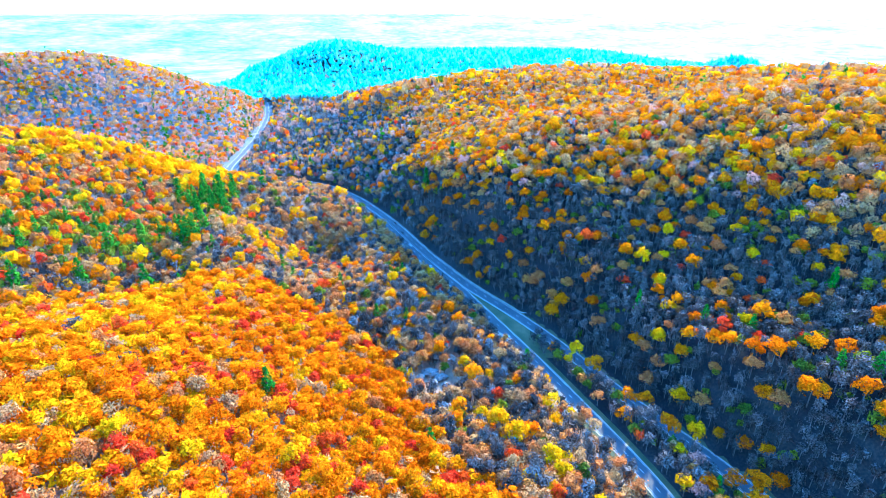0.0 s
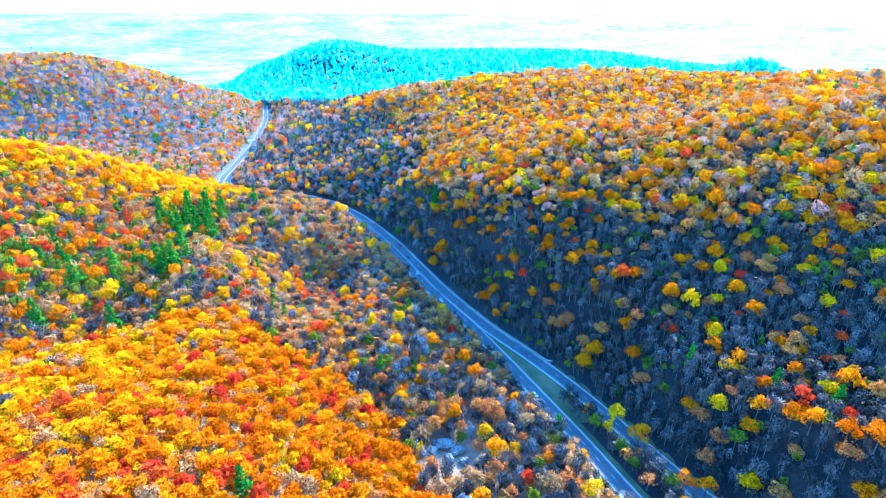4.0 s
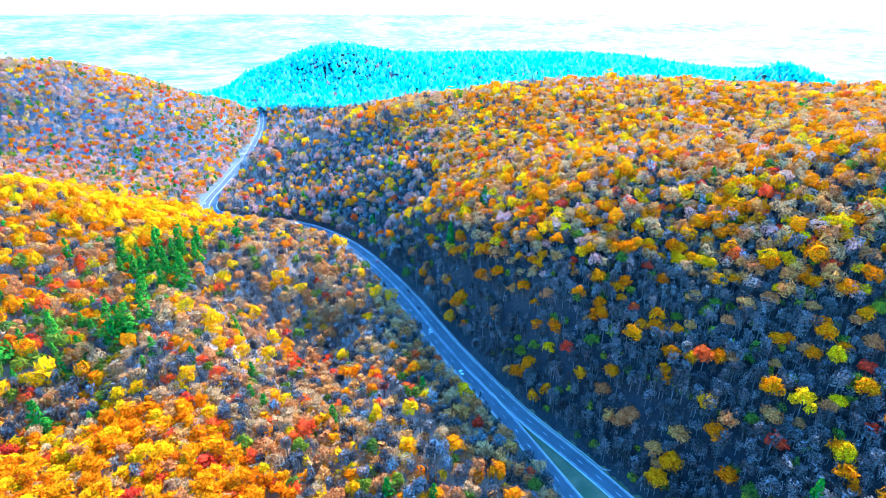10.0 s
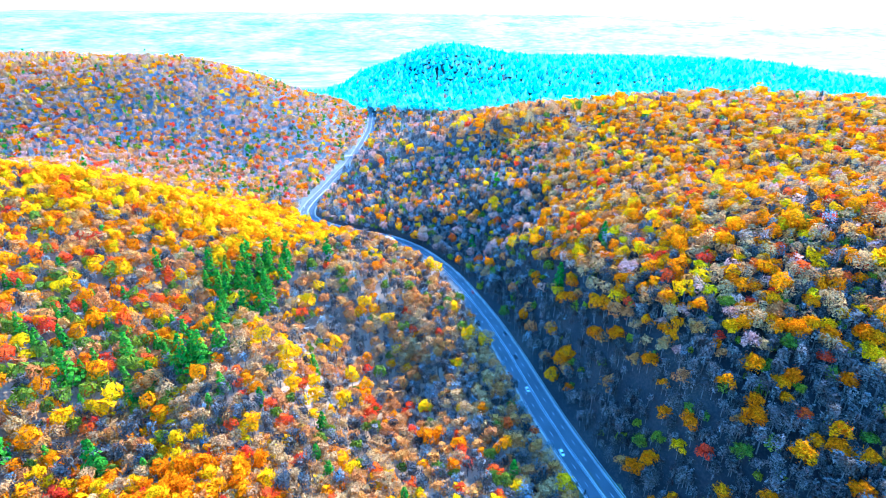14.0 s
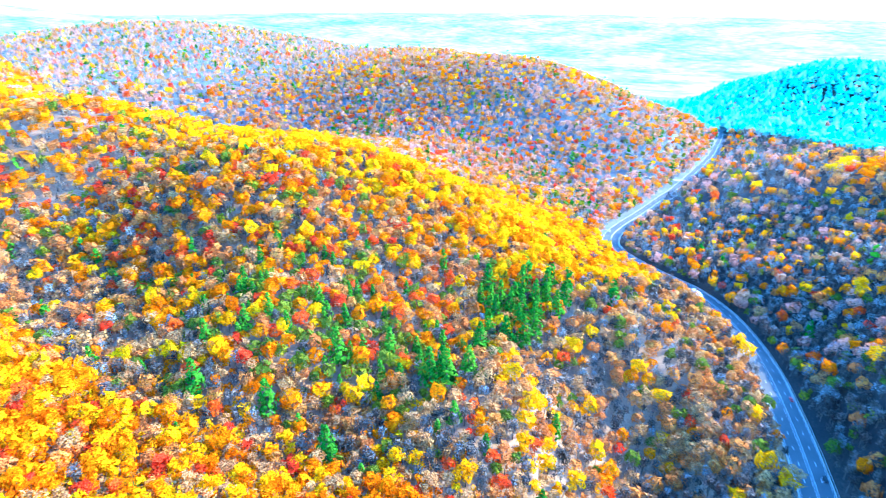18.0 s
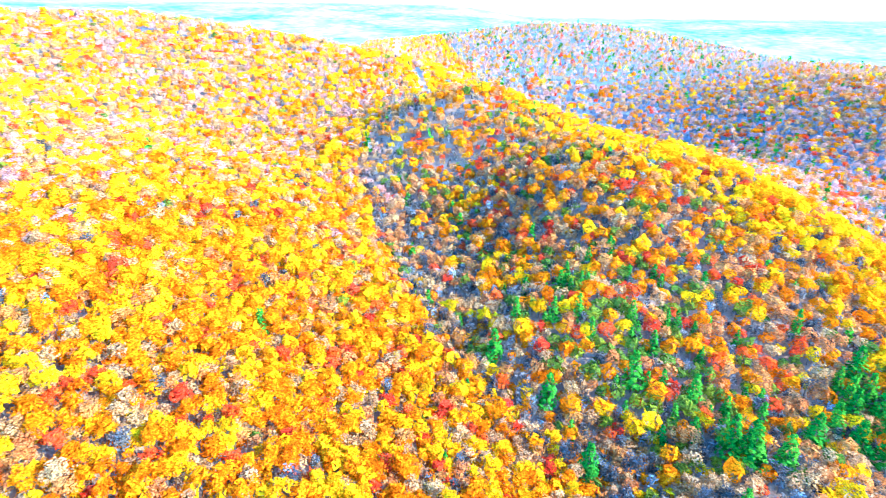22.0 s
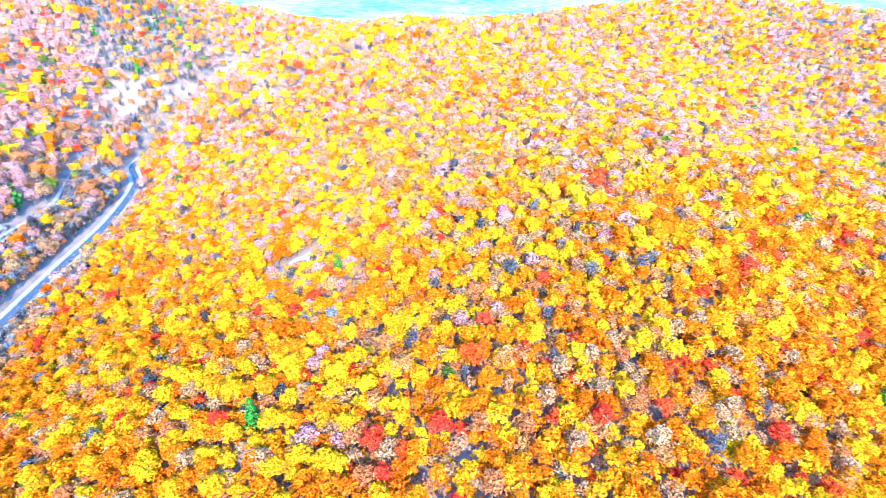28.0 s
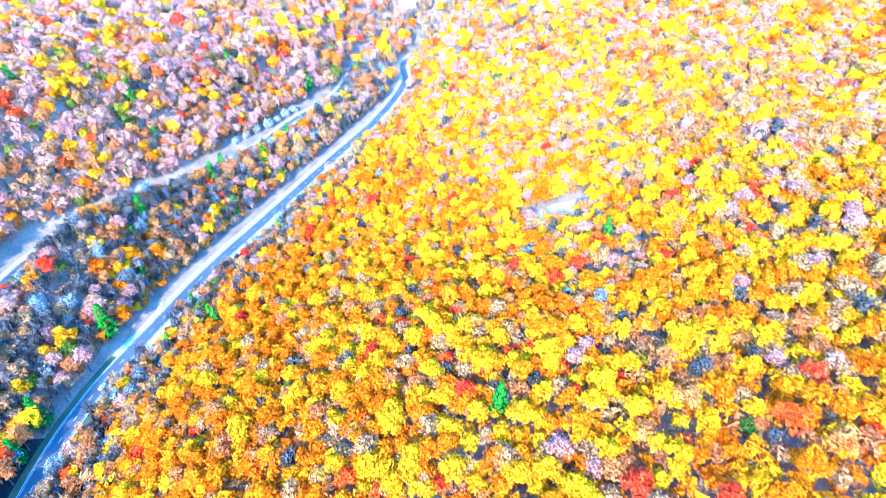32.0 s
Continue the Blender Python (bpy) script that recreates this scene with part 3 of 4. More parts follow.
# ---- rocks ----
def boulder(name, x, y, w, d, h, seed, label, rot=0):
    r = np.random.RandomState(seed)
    bm = bmesh.new()
    bmesh.ops.create_icosphere(bm, subdivisions=3, radius=1.0)
    off = Vector(r.uniform(0, 50, 3))
    tilt = r.uniform(-0.25, 0.25, 2)
    for v in bm.verts:
        c = v.co.copy()
        c = c / max(abs(c.x), abs(c.y), abs(c.z)) * 0.55 + c * 0.45  # blocky
        n = noise.noise(c * 1.6 + off) * 0.35 + noise.noise(c * 4.0 + off) * 0.16
        step = math.floor((c.z + n) * 3.5) / 3.5  # ledges
        c = c * (1 + n * 0.5) * (0.86 + 0.14 * math.cos(step * 5))
        v.co = Vector(((c.x + tilt[0] * c.z) * w, (c.y + tilt[1] * c.z) * d, c.z * h))
    ob = part(name, bm, ROCK)
    ob.matrix_basis = pose(x, y, float(land([x], [y])[0][0]) + h * 0.35, 0, 0, rot)
    return tagged(ob, label, "rock", "rocks of the hillside")


for i, (x, y, w, d, h, a) in enumerate(((18, -392, 5, 3.0, 7, 35), (26, -378, 4.5, 2.6, 6, 40), (34, -366, 6, 3.0, 8, 42), (44, -354, 5, 2.8, 7, 45), (53, -342, 4, 2.4, 5, 48), (10, -404, 5, 3, 6, 30), (62, -330, 4, 2.5, 4.5, 50))):
    boulder("rock_cliff", x, y, w, d, h, 70 + i, "pale grey blasted rock face in the road cutting", a)
for i, (x, y, w, d, h) in enumerate(((-8, 275, 6.0, 3.6, 3.6), (-1, 271, 4.4, 3.0, 3.0), (-14, 270, 3.6, 2.8, 2.4), (-5, 266, 3.0, 2.2, 2.0), (2, 264, 2.6, 2.0, 2.2), (-204, -59, 2.4, 1.8, 1.2), (-190, -42, 3.0, 2.0, 1.3), (-176, -27, 2.6, 2.2, 1.5), (-163, -15, 3.4, 2.0, 1.4), (-146, -7, 3.6, 2.6, 1.6), (-139, -3, 2.2, 1.8, 1.0), (-129, 2, 3.2, 2.2, 1.5), (-118, 5, 2.4, 1.8, 1.2))):
    boulder("rock_outcrop", x, y, w, d, h, 90 + i, "flat tan rock outcrop in a gap of the wood", i * 37)


# ---- bare ground of the clearing ----
def ground_patch(name, x, y, rx, ry, mat, label, seed):
    """A sheet of bare ground with an uneven edge, laid over the hill."""
    k, rings = 40, 7
    a = np.arange(k) * 2 * math.pi / k
    edge = 1 + 0.16 * np.sin(3 * a + seed) + 0.10 * np.sin(5 * a + 2 * seed) + 0.06 * np.sin(9 * a)
    px = np.concatenate([x + rx * edge * np.cos(a) * (i + 1) / rings for i in range(rings)] + [[x]])
    py = np.concatenate([y + ry * edge * np.sin(a) * (i + 1) / rings for i in range(rings)] + [[y]])
    pz = land(px, py)[0] + 0.35
    pz[(rings - 1) * k:rings * k] -= 0.9
    faces = [(i * k + j, i * k + (j + 1) % k, i * k + k + (j + 1) % k, i * k + k + j) for i in range(rings - 1) for j in range(k)]
    faces += [(rings * k, (j + 1) % k, j) for j in range(k)]
    return tagged(link_mesh(name, np.column_stack([px, py, pz]), faces, mat, smooth=True), label, "ground", kind="structure")


PALE_GROUND = surface("pale_dry_ground", [(0.3, (0.26, 0.19, 0.13)), (0.7, (0.52, 0.40, 0.29))], 0.12, 1.6, 0.95, 0.4)
ground_patch("ground_clearing", -146, -79, 19, 12, PALE_GROUND, "pale dry grass and sand in a clearing of the wood", 1.3)

# ---- pylons ----
def beam(bm, a, b, t):
    a, b = Vector(a), Vector(b)
    m = (b - a).to_track_quat("Z", "Y").to_matrix().to_4x4()
    v = bmesh.ops.create_cube(bm, size=1.0)["verts"]
    for q in v:
        q.co = a + m.to_3x3() @ Vector((q.co.x * t, q.co.y * t, (q.co.z + 0.5) * (b - a).length))


def pylon(x, y, height, turn_to):
    p = tagged(new("power_pylon"), "tall white steel lattice power pylon on the wooded ridge", "pylon", "pylons of the power line")
    lv = [0.0, 0.16, 0.32, 0.46, 0.58, 0.70, 0.82, 0.94]
    half = [4.2, 3.4, 2.7, 2.1, 1.6, 1.4, 1.2, 0.9]
    corner = [[(sx * w, sy * w, h * height) for sx, sy in ((-1, -1), (1, -1), (1, 1), (-1, 1))] for h, w in zip(lv, half)]
    for c in range(4):
        bm = bmesh.new()
        for i in range(len(lv) - 1):
            beam(bm, corner[i][c], corner[i + 1][c], 0.5)
        part("leg", bm, STEEL, p)
    for i in range(len(lv) - 1):
        bm = bmesh.new()
        for c in range(4):
            beam(bm, corner[i][c], corner[i + 1][(c + 1) % 4], 0.26)
            beam(bm, corner[i + 1][c], corner[i + 1][(c + 1) % 4], 0.26)
        part("bracing", bm, STEEL, p)
    for h, w in ((0.62, 8.0), (0.76, 9.5), (0.90, 7.0)):
        bm = bmesh.new()
        for s in (-1, 1):
            beam(bm, (0, s * 1.4, h * height), (0, s * w, h * height + 0.4), 0.7)
            beam(bm, (0, s * 1.4, h * height + 2.2), (0, s * w, h * height + 0.5), 0.4)
        arm = part("cross_arm", bm, STEEL, p)
        for s in (-1, 1):
            bm = bmesh.new()
            beam(bm, (0, s * w, h * height + 0.3), (0, s * w, h * height - 2.4), 0.35)
            part("insulator", bm, plain("pale_glass_insulator", (0.7, 0.72, 0.72), 0.3), arm)
    bm = bmesh.new()
    beam(bm, (0, 0, 0.93 * height), (0, 0, height), 0.6)
    part("peak", bm, STEEL, p)
    p.matrix_basis = pose(x, y, float(land([x], [y])[0][0]) - 0.5, 0, 0, turn_to)


pylon(-1219, 274, 54, 20)
pylon(-1540, 108, 50, 27)

# ---- trees ----
def unit(v):
    return v / np.maximum(np.linalg.norm(v, axis=-1, keepdims=True), 1e-6)


def clump_quads(r, centre, normal, size):
    """A bent leaf-clump quad at each centre, facing its normal."""
    n = len(centre)
    t = unit(np.cross(normal, r.normal(size=(n, 3))))
    b = np.cross(normal, t)
    s = size[:, None]
    corner = np.stack([centre + (t * r.uniform(0.6, 1.1, (n, 1)) + b * r.uniform(-0.5, 0.5, (n, 1)) - normal * 0.25) * s,
                       centre + (b * r.uniform(0.6, 1.1, (n, 1)) + t * r.uniform(-0.4, 0.4, (n, 1)) + normal * 0.15) * s,
                       centre + (-t * r.uniform(0.6, 1.1, (n, 1)) + b * r.uniform(-0.5, 0.5, (n, 1)) - normal * 0.25) * s,
                       centre + (-b * r.uniform(0.6, 1.1, (n, 1)) + t * r.uniform(-0.4, 0.4, (n, 1)) + normal * 0.1) * s], 1)
    return corner.reshape(-1, 3)


def dome(r, k, centre, wide, tall, lumps, rough=0.10):
    """A ragged cap of k by k bent leaf sheets over an uneven, lobed dome that hangs a little below its middle."""
    g = np.linspace(-1, 1, k + 1)
    u, v = np.meshgrid(g, g)
    a = u * np.sqrt(1 - v * v / 2)
    b = v * np.sqrt(1 - u * u / 2)
    out, spin = np.hypot(a, b), np.arctan2(b, a) + r.uniform(0, 6.283)
    th = np.minimum(out, 1.0) * 2.05
    d = np.stack([np.sin(th) * np.cos(spin), np.sin(th) * np.sin(spin), np.cos(th)], -1)
    knob = unit(r.normal(size=(lumps, 3)) * [1, 1, 0.6] + [0, 0, 0.5])
    near = np.clip(np.einsum("ijc,lc->ijl", d, knob), -1, 1).max(-1)
    swell = 0.72 + 0.34 * np.exp(-((np.arccos(near) / 0.55) ** 2)) + r.normal(size=near.shape) * rough
    p = d * swell[..., None] * [wide, wide, tall] + np.asarray(centre)
    q = np.stack([p[:-1, :-1], p[:-1, 1:], p[1:, 1:], p[1:, :-1]], 2).reshape(-1, 4, 3)
    mid, face = q.mean(1, keepdims=True), unit(np.cross(q[:, 2] - q[:, 0], q[:, 3] - q[:, 1]))[:, None]
    size = np.linalg.norm(q - mid, axis=2, keepdims=True).mean(1, keepdims=True)
    n = len(q)
    torn = mid + (q - mid) * r.uniform(0.72, 1.28, (n, 4, 1)) + face * size * (r.normal(size=(n, 4, 1)) * 0.30 + r.normal(size=(n, 1, 1)) * 0.22)
    return torn.reshape(-1, 3)


def sprays(r, count, size, wide, tall, middle):
    """Loose leaf clumps that stand out from a crown and break its outline."""
    d = unit(r.normal(size=(count, 3)) * [1, 1, 0.7] + [0, 0, 0.25])
    c = d * [wide, wide, tall] * r.uniform(0.82, 1.08, (count, 1)) + [0, 0, middle]
    return clump_quads(r, c, unit(d + r.normal(size=(count, 3)) * 0.5), size * r.uniform(0.6, 1.2, count))


def broadleaf_crown(r, level):
    """Leafy lobes round a crown about 10 m wide and 14 m high; far ones are one lobed cap."""
    if level >= 2:
        k = {2: 5, 3: 3, 4: 2}[level]
        cap = dome(r, k, (0, 0, 8.8), 5.4 if level < 4 else 6.2, 5.6, 7, 0.12)
        return np.vstack([cap, sprays(r, 5, 1.1, 4.9, 4.8, 9.0)]) if level == 2 else cap
    n, k = ((12, 4), (5, 3))[level]
    ang, rad = np.arange(n) * 2.4 + r.uniform(0, 6), np.sqrt((np.arange(n) + 0.2) / n) * r.uniform(3.2, 3.8)
    lobes = []
    for i in range(n):
        w = r.uniform(1.7, 2.5) * (1.0 if level == 0 else 1.35)
        lobes.append(dome(r, k, (math.cos(ang[i]) * rad[i], math.sin(ang[i]) * rad[i], 11.4 - rad[i] * r.uniform(0.55, 1.1) + r.uniform(-0.8, 0.8)), w, w * r.uniform(0.85, 1.15), 5, 0.13))
    return np.vstack(lobes + [sprays(r, (50, 12)[level], (0.5, 0.85)[level], 4.9, 4.6, 9.2)])


def conifer_crown(r, level):
    """Tufts on ragged whorls of boughs up a tall, uneven spire."""
    count, size = ((280, 1.0), (110, 1.5), (40, 2.2), (10, 3.6), (6, 4.4))[level]
    k = 15
    lift = np.linspace(0.2, 0.97, k)
    ang = np.arange(k) * 2.4 + r.uniform(0, 6)
    off = (1.0 - lift) * r.uniform(0.9, 2.4, k)
    lobes = np.column_stack([np.cos(ang) * off, np.sin(ang) * off, lift * 18.5])
    lr = 0.6 + (1.0 - lift) ** 0.7 * r.uniform(2.5, 3.9, k)
    pick = np.minimum((r.uniform(0, 1, count) ** 1.25 * k).astype(int), k - 1)
    d = unit(r.normal(size=(count, 3)) * [1, 1, 0.5] + [0, 0, 0.2])
    c = lobes[pick] + d * lr[pick, None] * r.uniform(0.7, 1.1, (count, 1)) * [1, 1, 0.6]
    return clump_quads(r, c, unit(d + [0, 0, 0.7] + r.normal(size=(count, 3)) * 0.4), size * r.uniform(0.6, 1.2, count) * (1.15 - 0.5 * lift[pick]))


def bare_crown(r, level):
    """Thin bare limbs that fan up and out from a forked trunk, and a thin veil of fine twigs round them."""
    twigs = (46, 18, 9, 3, 2)[level]
    a, up = r.uniform(0, 6.283, twigs), r.uniform(0.5, 1.9, twigs)
    d = unit(np.column_stack([np.cos(a), np.sin(a), up * 1.5]))
    start = np.column_stack([np.cos(a), np.sin(a), np.zeros(twigs)]) * r.uniform(0, 2.0, (twigs, 1)) + np.column_stack([np.zeros(twigs), np.zeros(twigs), r.uniform(5.5, 10.5, twigs)])
    reach = r.uniform(2.0, 4.8, twigs)[:, None]
    s = unit(np.cross(d, r.normal(size=(twigs, 3)))) * r.uniform(0.06, 0.15, twigs)[:, None] * (1 + 0.35 * level)
    bend = r.normal(size=(twigs, 3)) * 0.35
    limbs = np.stack([start - s * 0.6, start + d * reach * 0.55 + s + bend, start + d * reach, start + d * reach * 0.5 - s + bend], 1).reshape(-1, 3)
    veil = [dome(r, (4, 3, 3, 2, 2)[level], (r.uniform(-1.2, 1.2), r.uniform(-1.2, 1.2), r.uniform(7.2, 9.6)), r.uniform(2.2, 3.6), r.uniform(3.6, 5.4), 6, 0.16) for _ in range((5, 3, 2, 2, 1)[level])]
    return np.vstack([limbs] + veil)


def stem(sides_n, height, low, high, lean=(0, 0), start=(0, 0, 0)):
    """A tapered stem of quads."""
    a = np.arange(sides_n) * 6.283 / sides_n
    ring = np.column_stack([np.cos(a), np.sin(a), np.zeros(sides_n)])
    lo, hi = ring * low + start, ring * high + np.array(start) + [lean[0], lean[1], height]
    return np.stack([lo, np.roll(lo, -1, 0), np.roll(hi, -1, 0), hi], 1).reshape(-1, 3)


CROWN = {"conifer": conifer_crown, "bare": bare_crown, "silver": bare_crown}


def crown(kind, level, seed):
    return CROWN.get(kind, broadleaf_crown)(np.random.RandomState(seed), level)


def tree_thing(kind, name, label, seed):
    """A single tree: trunk with limbs, and a crown of leaf clumps."""
    r = np.random.RandomState(seed)
    root = new(name)
    t = [stem(7, 11.5 if kind != "conifer" else 17.0, 0.30, 0.10)]
    if kind != "conifer":
        for i in range(5):
            a = i * 1.3 + r.uniform(0, 0.8)
            t.append(stem(5, r.uniform(3.2, 5.0), 0.13, 0.04, (math.cos(a) * 2.6, math.sin(a) * 2.6), (0, 0, r.uniform(5.5, 8.5))))
    t = np.concatenate(t)
    q = np.arange(len(t)).reshape(-1, 4)
    new("trunk", big_mesh("trunk", t, q, [BARK])).parent = root
    c = crown(kind, 0, seed)
    new("crown", big_mesh("crown", c, np.arange(len(c)).reshape(-1, 4), [LEAF[kind]], None, np.zeros(len(c) // 4))).parent = root
    tagged(root, label, "tree", "trees of the wood")
    return root


KINDS = ["orange", "yellow", "red", "russet", "green", "conifer", "bare", "faded", "distant", "silver", "blush"]
NAMES = {"orange": ("orange_oak_tree", "broad oak with rusty orange autumn leaves"), "yellow": ("yellow_maple_tree", "rounded tree in bright golden yellow autumn leaf"),
         "red": ("red_maple_tree", "small maple with crimson red autumn leaves"), "russet": ("russet_oak_tree", "oak with thin pinkish russet brown leaves"),
         "green": ("green_leafed_tree", "tree that still holds its olive green leaves"), "conifer": ("pine_tree", "tall dark green pine with drooping boughs"),
         "faded": ("faded_oak_tree", "tree with pinkish tan fading leaves; far off its paleness stands in for haze"), "distant": ("hazed_far_tree", "tree on a far ridge, haze painted into its blue green leaves"),
         "silver": ("silver_haze_tree", "leafless tree with silver grey bark and twigs, paled to stand in for haze"), "blush": ("pale_pink_haze_tree", "tree with thin peach pink leaves, pale to stand in for haze far off"),
         "bare": ("bare_tree", "leafless grey tree with fine upright twigs")}


def weights(x, y, z, da, db):
    """How likely each kind of tree is at each place."""
    d = np.minimum(da, db)
    west = x < np.interp(y, LINE_A[:, 1], LINE_A[:, 0])
    n1, n2, n3 = wave(x, y, 90, 11), wave(x, y, 60, 12), wave(x, y, 130, 13)
    one = np.ones(len(x))
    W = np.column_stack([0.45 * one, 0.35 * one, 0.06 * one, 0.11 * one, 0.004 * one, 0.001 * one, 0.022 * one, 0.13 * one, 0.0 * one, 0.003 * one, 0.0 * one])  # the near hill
    brow = fade(y, 40, 180) * fade(x, -190, -90)
    W[:, 0] += 0.25 * n1 + 0.12 * fade(y, 40, 180) + 0.38 * brow
    W[:, 2] += 0.05 * fade(y, 40, 180) + 0.13 * brow
    W[:, 1] -= 0.10 * fade(y, 40, 180) + 0.16 * brow
    W[:, 7] -= 0.09 * brow
    W[:, 3] -= 0.05 * brow
    W[:, 6] -= 0.02 * brow
    W[:, 9] -= 0.013 * brow
    flank = fade(x, -60, 20) * (y < 150)
    W[:, 0] += 0.35 * flank
    W[:, 1] -= 0.15 * flank
    W[:, 2] += 0.06 * n2
    W[:, 6] += 0.025 * np.maximum(n3, 0)

    W = np.maximum(W, 0.0)

    def lay(where, row):
        nonlocal W
        W = W * (1 - where)[:, None] + where[:, None] * np.array(row + [0.0] * (len(KINDS) - len(row)))
    edge = hill_edge(x)
    spur_y = np.interp(x, [-900, -600, -400, -300, -200], [330, 450, 540, 610, 620])
    off = west * (y > edge) * (y < 740) * 1.0
    lay(off, [0.045, 0.03, 0.015, 0.20, 0.06, 0.006, 0.36, 0.18, 0.0, 0.06, 0.0])
    bank = off * (1 - fade(d, 60 + 25 * n1, 105 + 25 * n1))
    lay(bank, [0.035, 0.02, 0.02, 0.20, 0.05, 0.004, 0.46, 0.15, 0.0, 0.08, 0.0])
    north_face = off * fade(y - edge, 35, 60) * (1 - fade(y, spur_y - 90, spur_y - 30)) * (x < -215)
    lay(north_face, [0.25, 0.09, 0.09, 0.18, 0.07, 0.015, 0.19, 0.13, 0.0, 0.02])
    dell = off * np.exp(-((x + 275) / 75) ** 2 - ((y - 395) / 65) ** 2)
    lay(dell, [0.12, 0.05, 0.12, 0.06, 0.34, 0.13, 0.16, 0.0, 0.0, 0.0])
    gully = off * (1 - fade(y - edge, 34, 56)) * (x < -170) * (x > -760)
    lay(gully, [0.03, 0.03, 0.03, 0.12, 0.05, 0.03, 0.42, 0.18, 0.0, 0.10])
    back = fade(y, spur_y + 60, spur_y + 130) * fade(-x, 400, 470)
    ridge = off * fade(y, spur_y - 90, spur_y - 30) * (x < -215) * (1 - back)
    lay(ridge, [0.28, 0.52, 0.03, 0.10, 0.01, 0.0, 0.06, 0.0, 0.0])
    behind = west * np.maximum(fade(y, 730, 800), back)
    # north hill: tan, silver and pink kinds give its haze by colour
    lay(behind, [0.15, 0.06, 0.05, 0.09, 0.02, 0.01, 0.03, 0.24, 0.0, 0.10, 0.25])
    low = west * fade(y, 730, 780) * (1 - fade(z, 25, 60))
    # silver and pink kinds pale the low slope in place of haze
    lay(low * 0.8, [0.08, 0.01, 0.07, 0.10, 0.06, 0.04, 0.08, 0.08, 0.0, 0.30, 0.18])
    east = (~west) & (y > 60)
    lay(east * 1.0, [0.29, 0.07, 0.03, 0.15, 0.015, 0.003, 0.17, 0.21, 0.0, 0.02, 0.05])
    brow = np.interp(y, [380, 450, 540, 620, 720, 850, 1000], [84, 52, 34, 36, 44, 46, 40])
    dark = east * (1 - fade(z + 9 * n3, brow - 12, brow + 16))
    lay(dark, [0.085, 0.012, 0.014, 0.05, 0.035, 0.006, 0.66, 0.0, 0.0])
    # northward, silver trees lighten the shaded slope as haze would
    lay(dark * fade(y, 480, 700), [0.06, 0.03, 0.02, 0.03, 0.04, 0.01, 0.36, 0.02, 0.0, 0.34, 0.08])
    south = (~west) & (y <= 60)
    lay(south * 1.0, [0.06, 0.08, 0.05, 0.13, 0.02, 0.01, 0.05, 0.11, 0.0, 0.0, 0.49])
    between = (~west) & (x < np.interp(y, LINE_B[:, 1], LINE_B[:, 0])) & (y < 230)
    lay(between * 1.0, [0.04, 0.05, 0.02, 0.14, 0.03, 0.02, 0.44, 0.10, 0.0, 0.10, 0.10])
    lay(west * (y < 60) * (1 - fade(da, 26, 52)), [0.06, 0.04, 0.02, 0.17, 0.03, 0.01, 0.33, 0.20, 0.0, 0.10, 0.05])
    lay(west * (1 - fade(y, 0, 130)) * fade(-x, 60, 200) * 0.75, [0.06, 0.36, 0.03, 0.08, 0.005, 0.0, 0.04, 0.28, 0.0, 0.01, 0.15])
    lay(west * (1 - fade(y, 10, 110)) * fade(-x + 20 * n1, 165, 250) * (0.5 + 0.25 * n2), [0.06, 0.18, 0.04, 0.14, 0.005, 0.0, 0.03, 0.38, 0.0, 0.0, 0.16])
    # farther back the mix turns pale tan and pink, in place of haze
    lay(west * (1 - fade(y, 200, 300)) * fade(np.hypot(x, y - 150), 300, 680) * 0.8, [0.12, 0.22, 0.04, 0.08, 0.01, 0.0, 0.02, 0.20, 0.0, 0.0, 0.31])
    lay(west * fade(np.hypot(x, y - 150), 800, 1300) * (y < 400), [0.10, 0.16, 0.03, 0.08, 0.01, 0.0, 0.03, 0.18, 0.0, 0.06, 0.35])
    # the far west is mostly silver, its haze put into the tree colours
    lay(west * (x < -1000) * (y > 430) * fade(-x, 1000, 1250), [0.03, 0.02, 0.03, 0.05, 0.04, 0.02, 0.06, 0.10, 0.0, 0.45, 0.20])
    # the far ridge takes the leaves that carry haze in their colour
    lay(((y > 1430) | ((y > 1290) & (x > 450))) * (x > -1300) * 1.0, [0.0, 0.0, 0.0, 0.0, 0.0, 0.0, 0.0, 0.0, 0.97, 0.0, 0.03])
    return np.maximum(W, 0.0)


def scatter(x0, x1, y0, y1, spacing, seed):
    r = np.random.RandomState(seed)
    xs, ys = np.meshgrid(np.arange(x0, x1, spacing), np.arange(y0, y1, spacing))
    x = xs.ravel() + r.uniform(-0.40, 0.40, xs.size) * spacing
    y = ys.ravel() + r.uniform(-0.40, 0.40, xs.size) * spacing
    return x, y


def lane_gap(x, y, da, db):
    """Where trees may stand beside the carriageways."""
    between = (x < np.interp(y, LINE_B[:, 1], LINE_B[:, 0])) & (x > np.interp(y, LINE_A[:, 1], LINE_A[:, 0]))
    room = np.interp(y, [-100, 200, 300, 700, 780], [9.6, 8.6, 8.8, 8.8, 6.8])
    return (da > room) & (db > room) & ~((da < 15) & (db < 120) & (y < -60) & (y > -420)) & ~((db < 20) & (y > -450) & (y < -110)) & ~((y > 318) & (y < 480) & (da + db < 48) & between)


inner = (-560, 420, -430, 900)
bx, by = scatter(*inner, 5.8, 21)
fx, fy = scatter(-2350, 1200, -1750, 2300, 10.8, 22)
out = (fx < inner[0]) | (fx > inner[1]) | (fy < inner[2]) | (fy > inner[3])
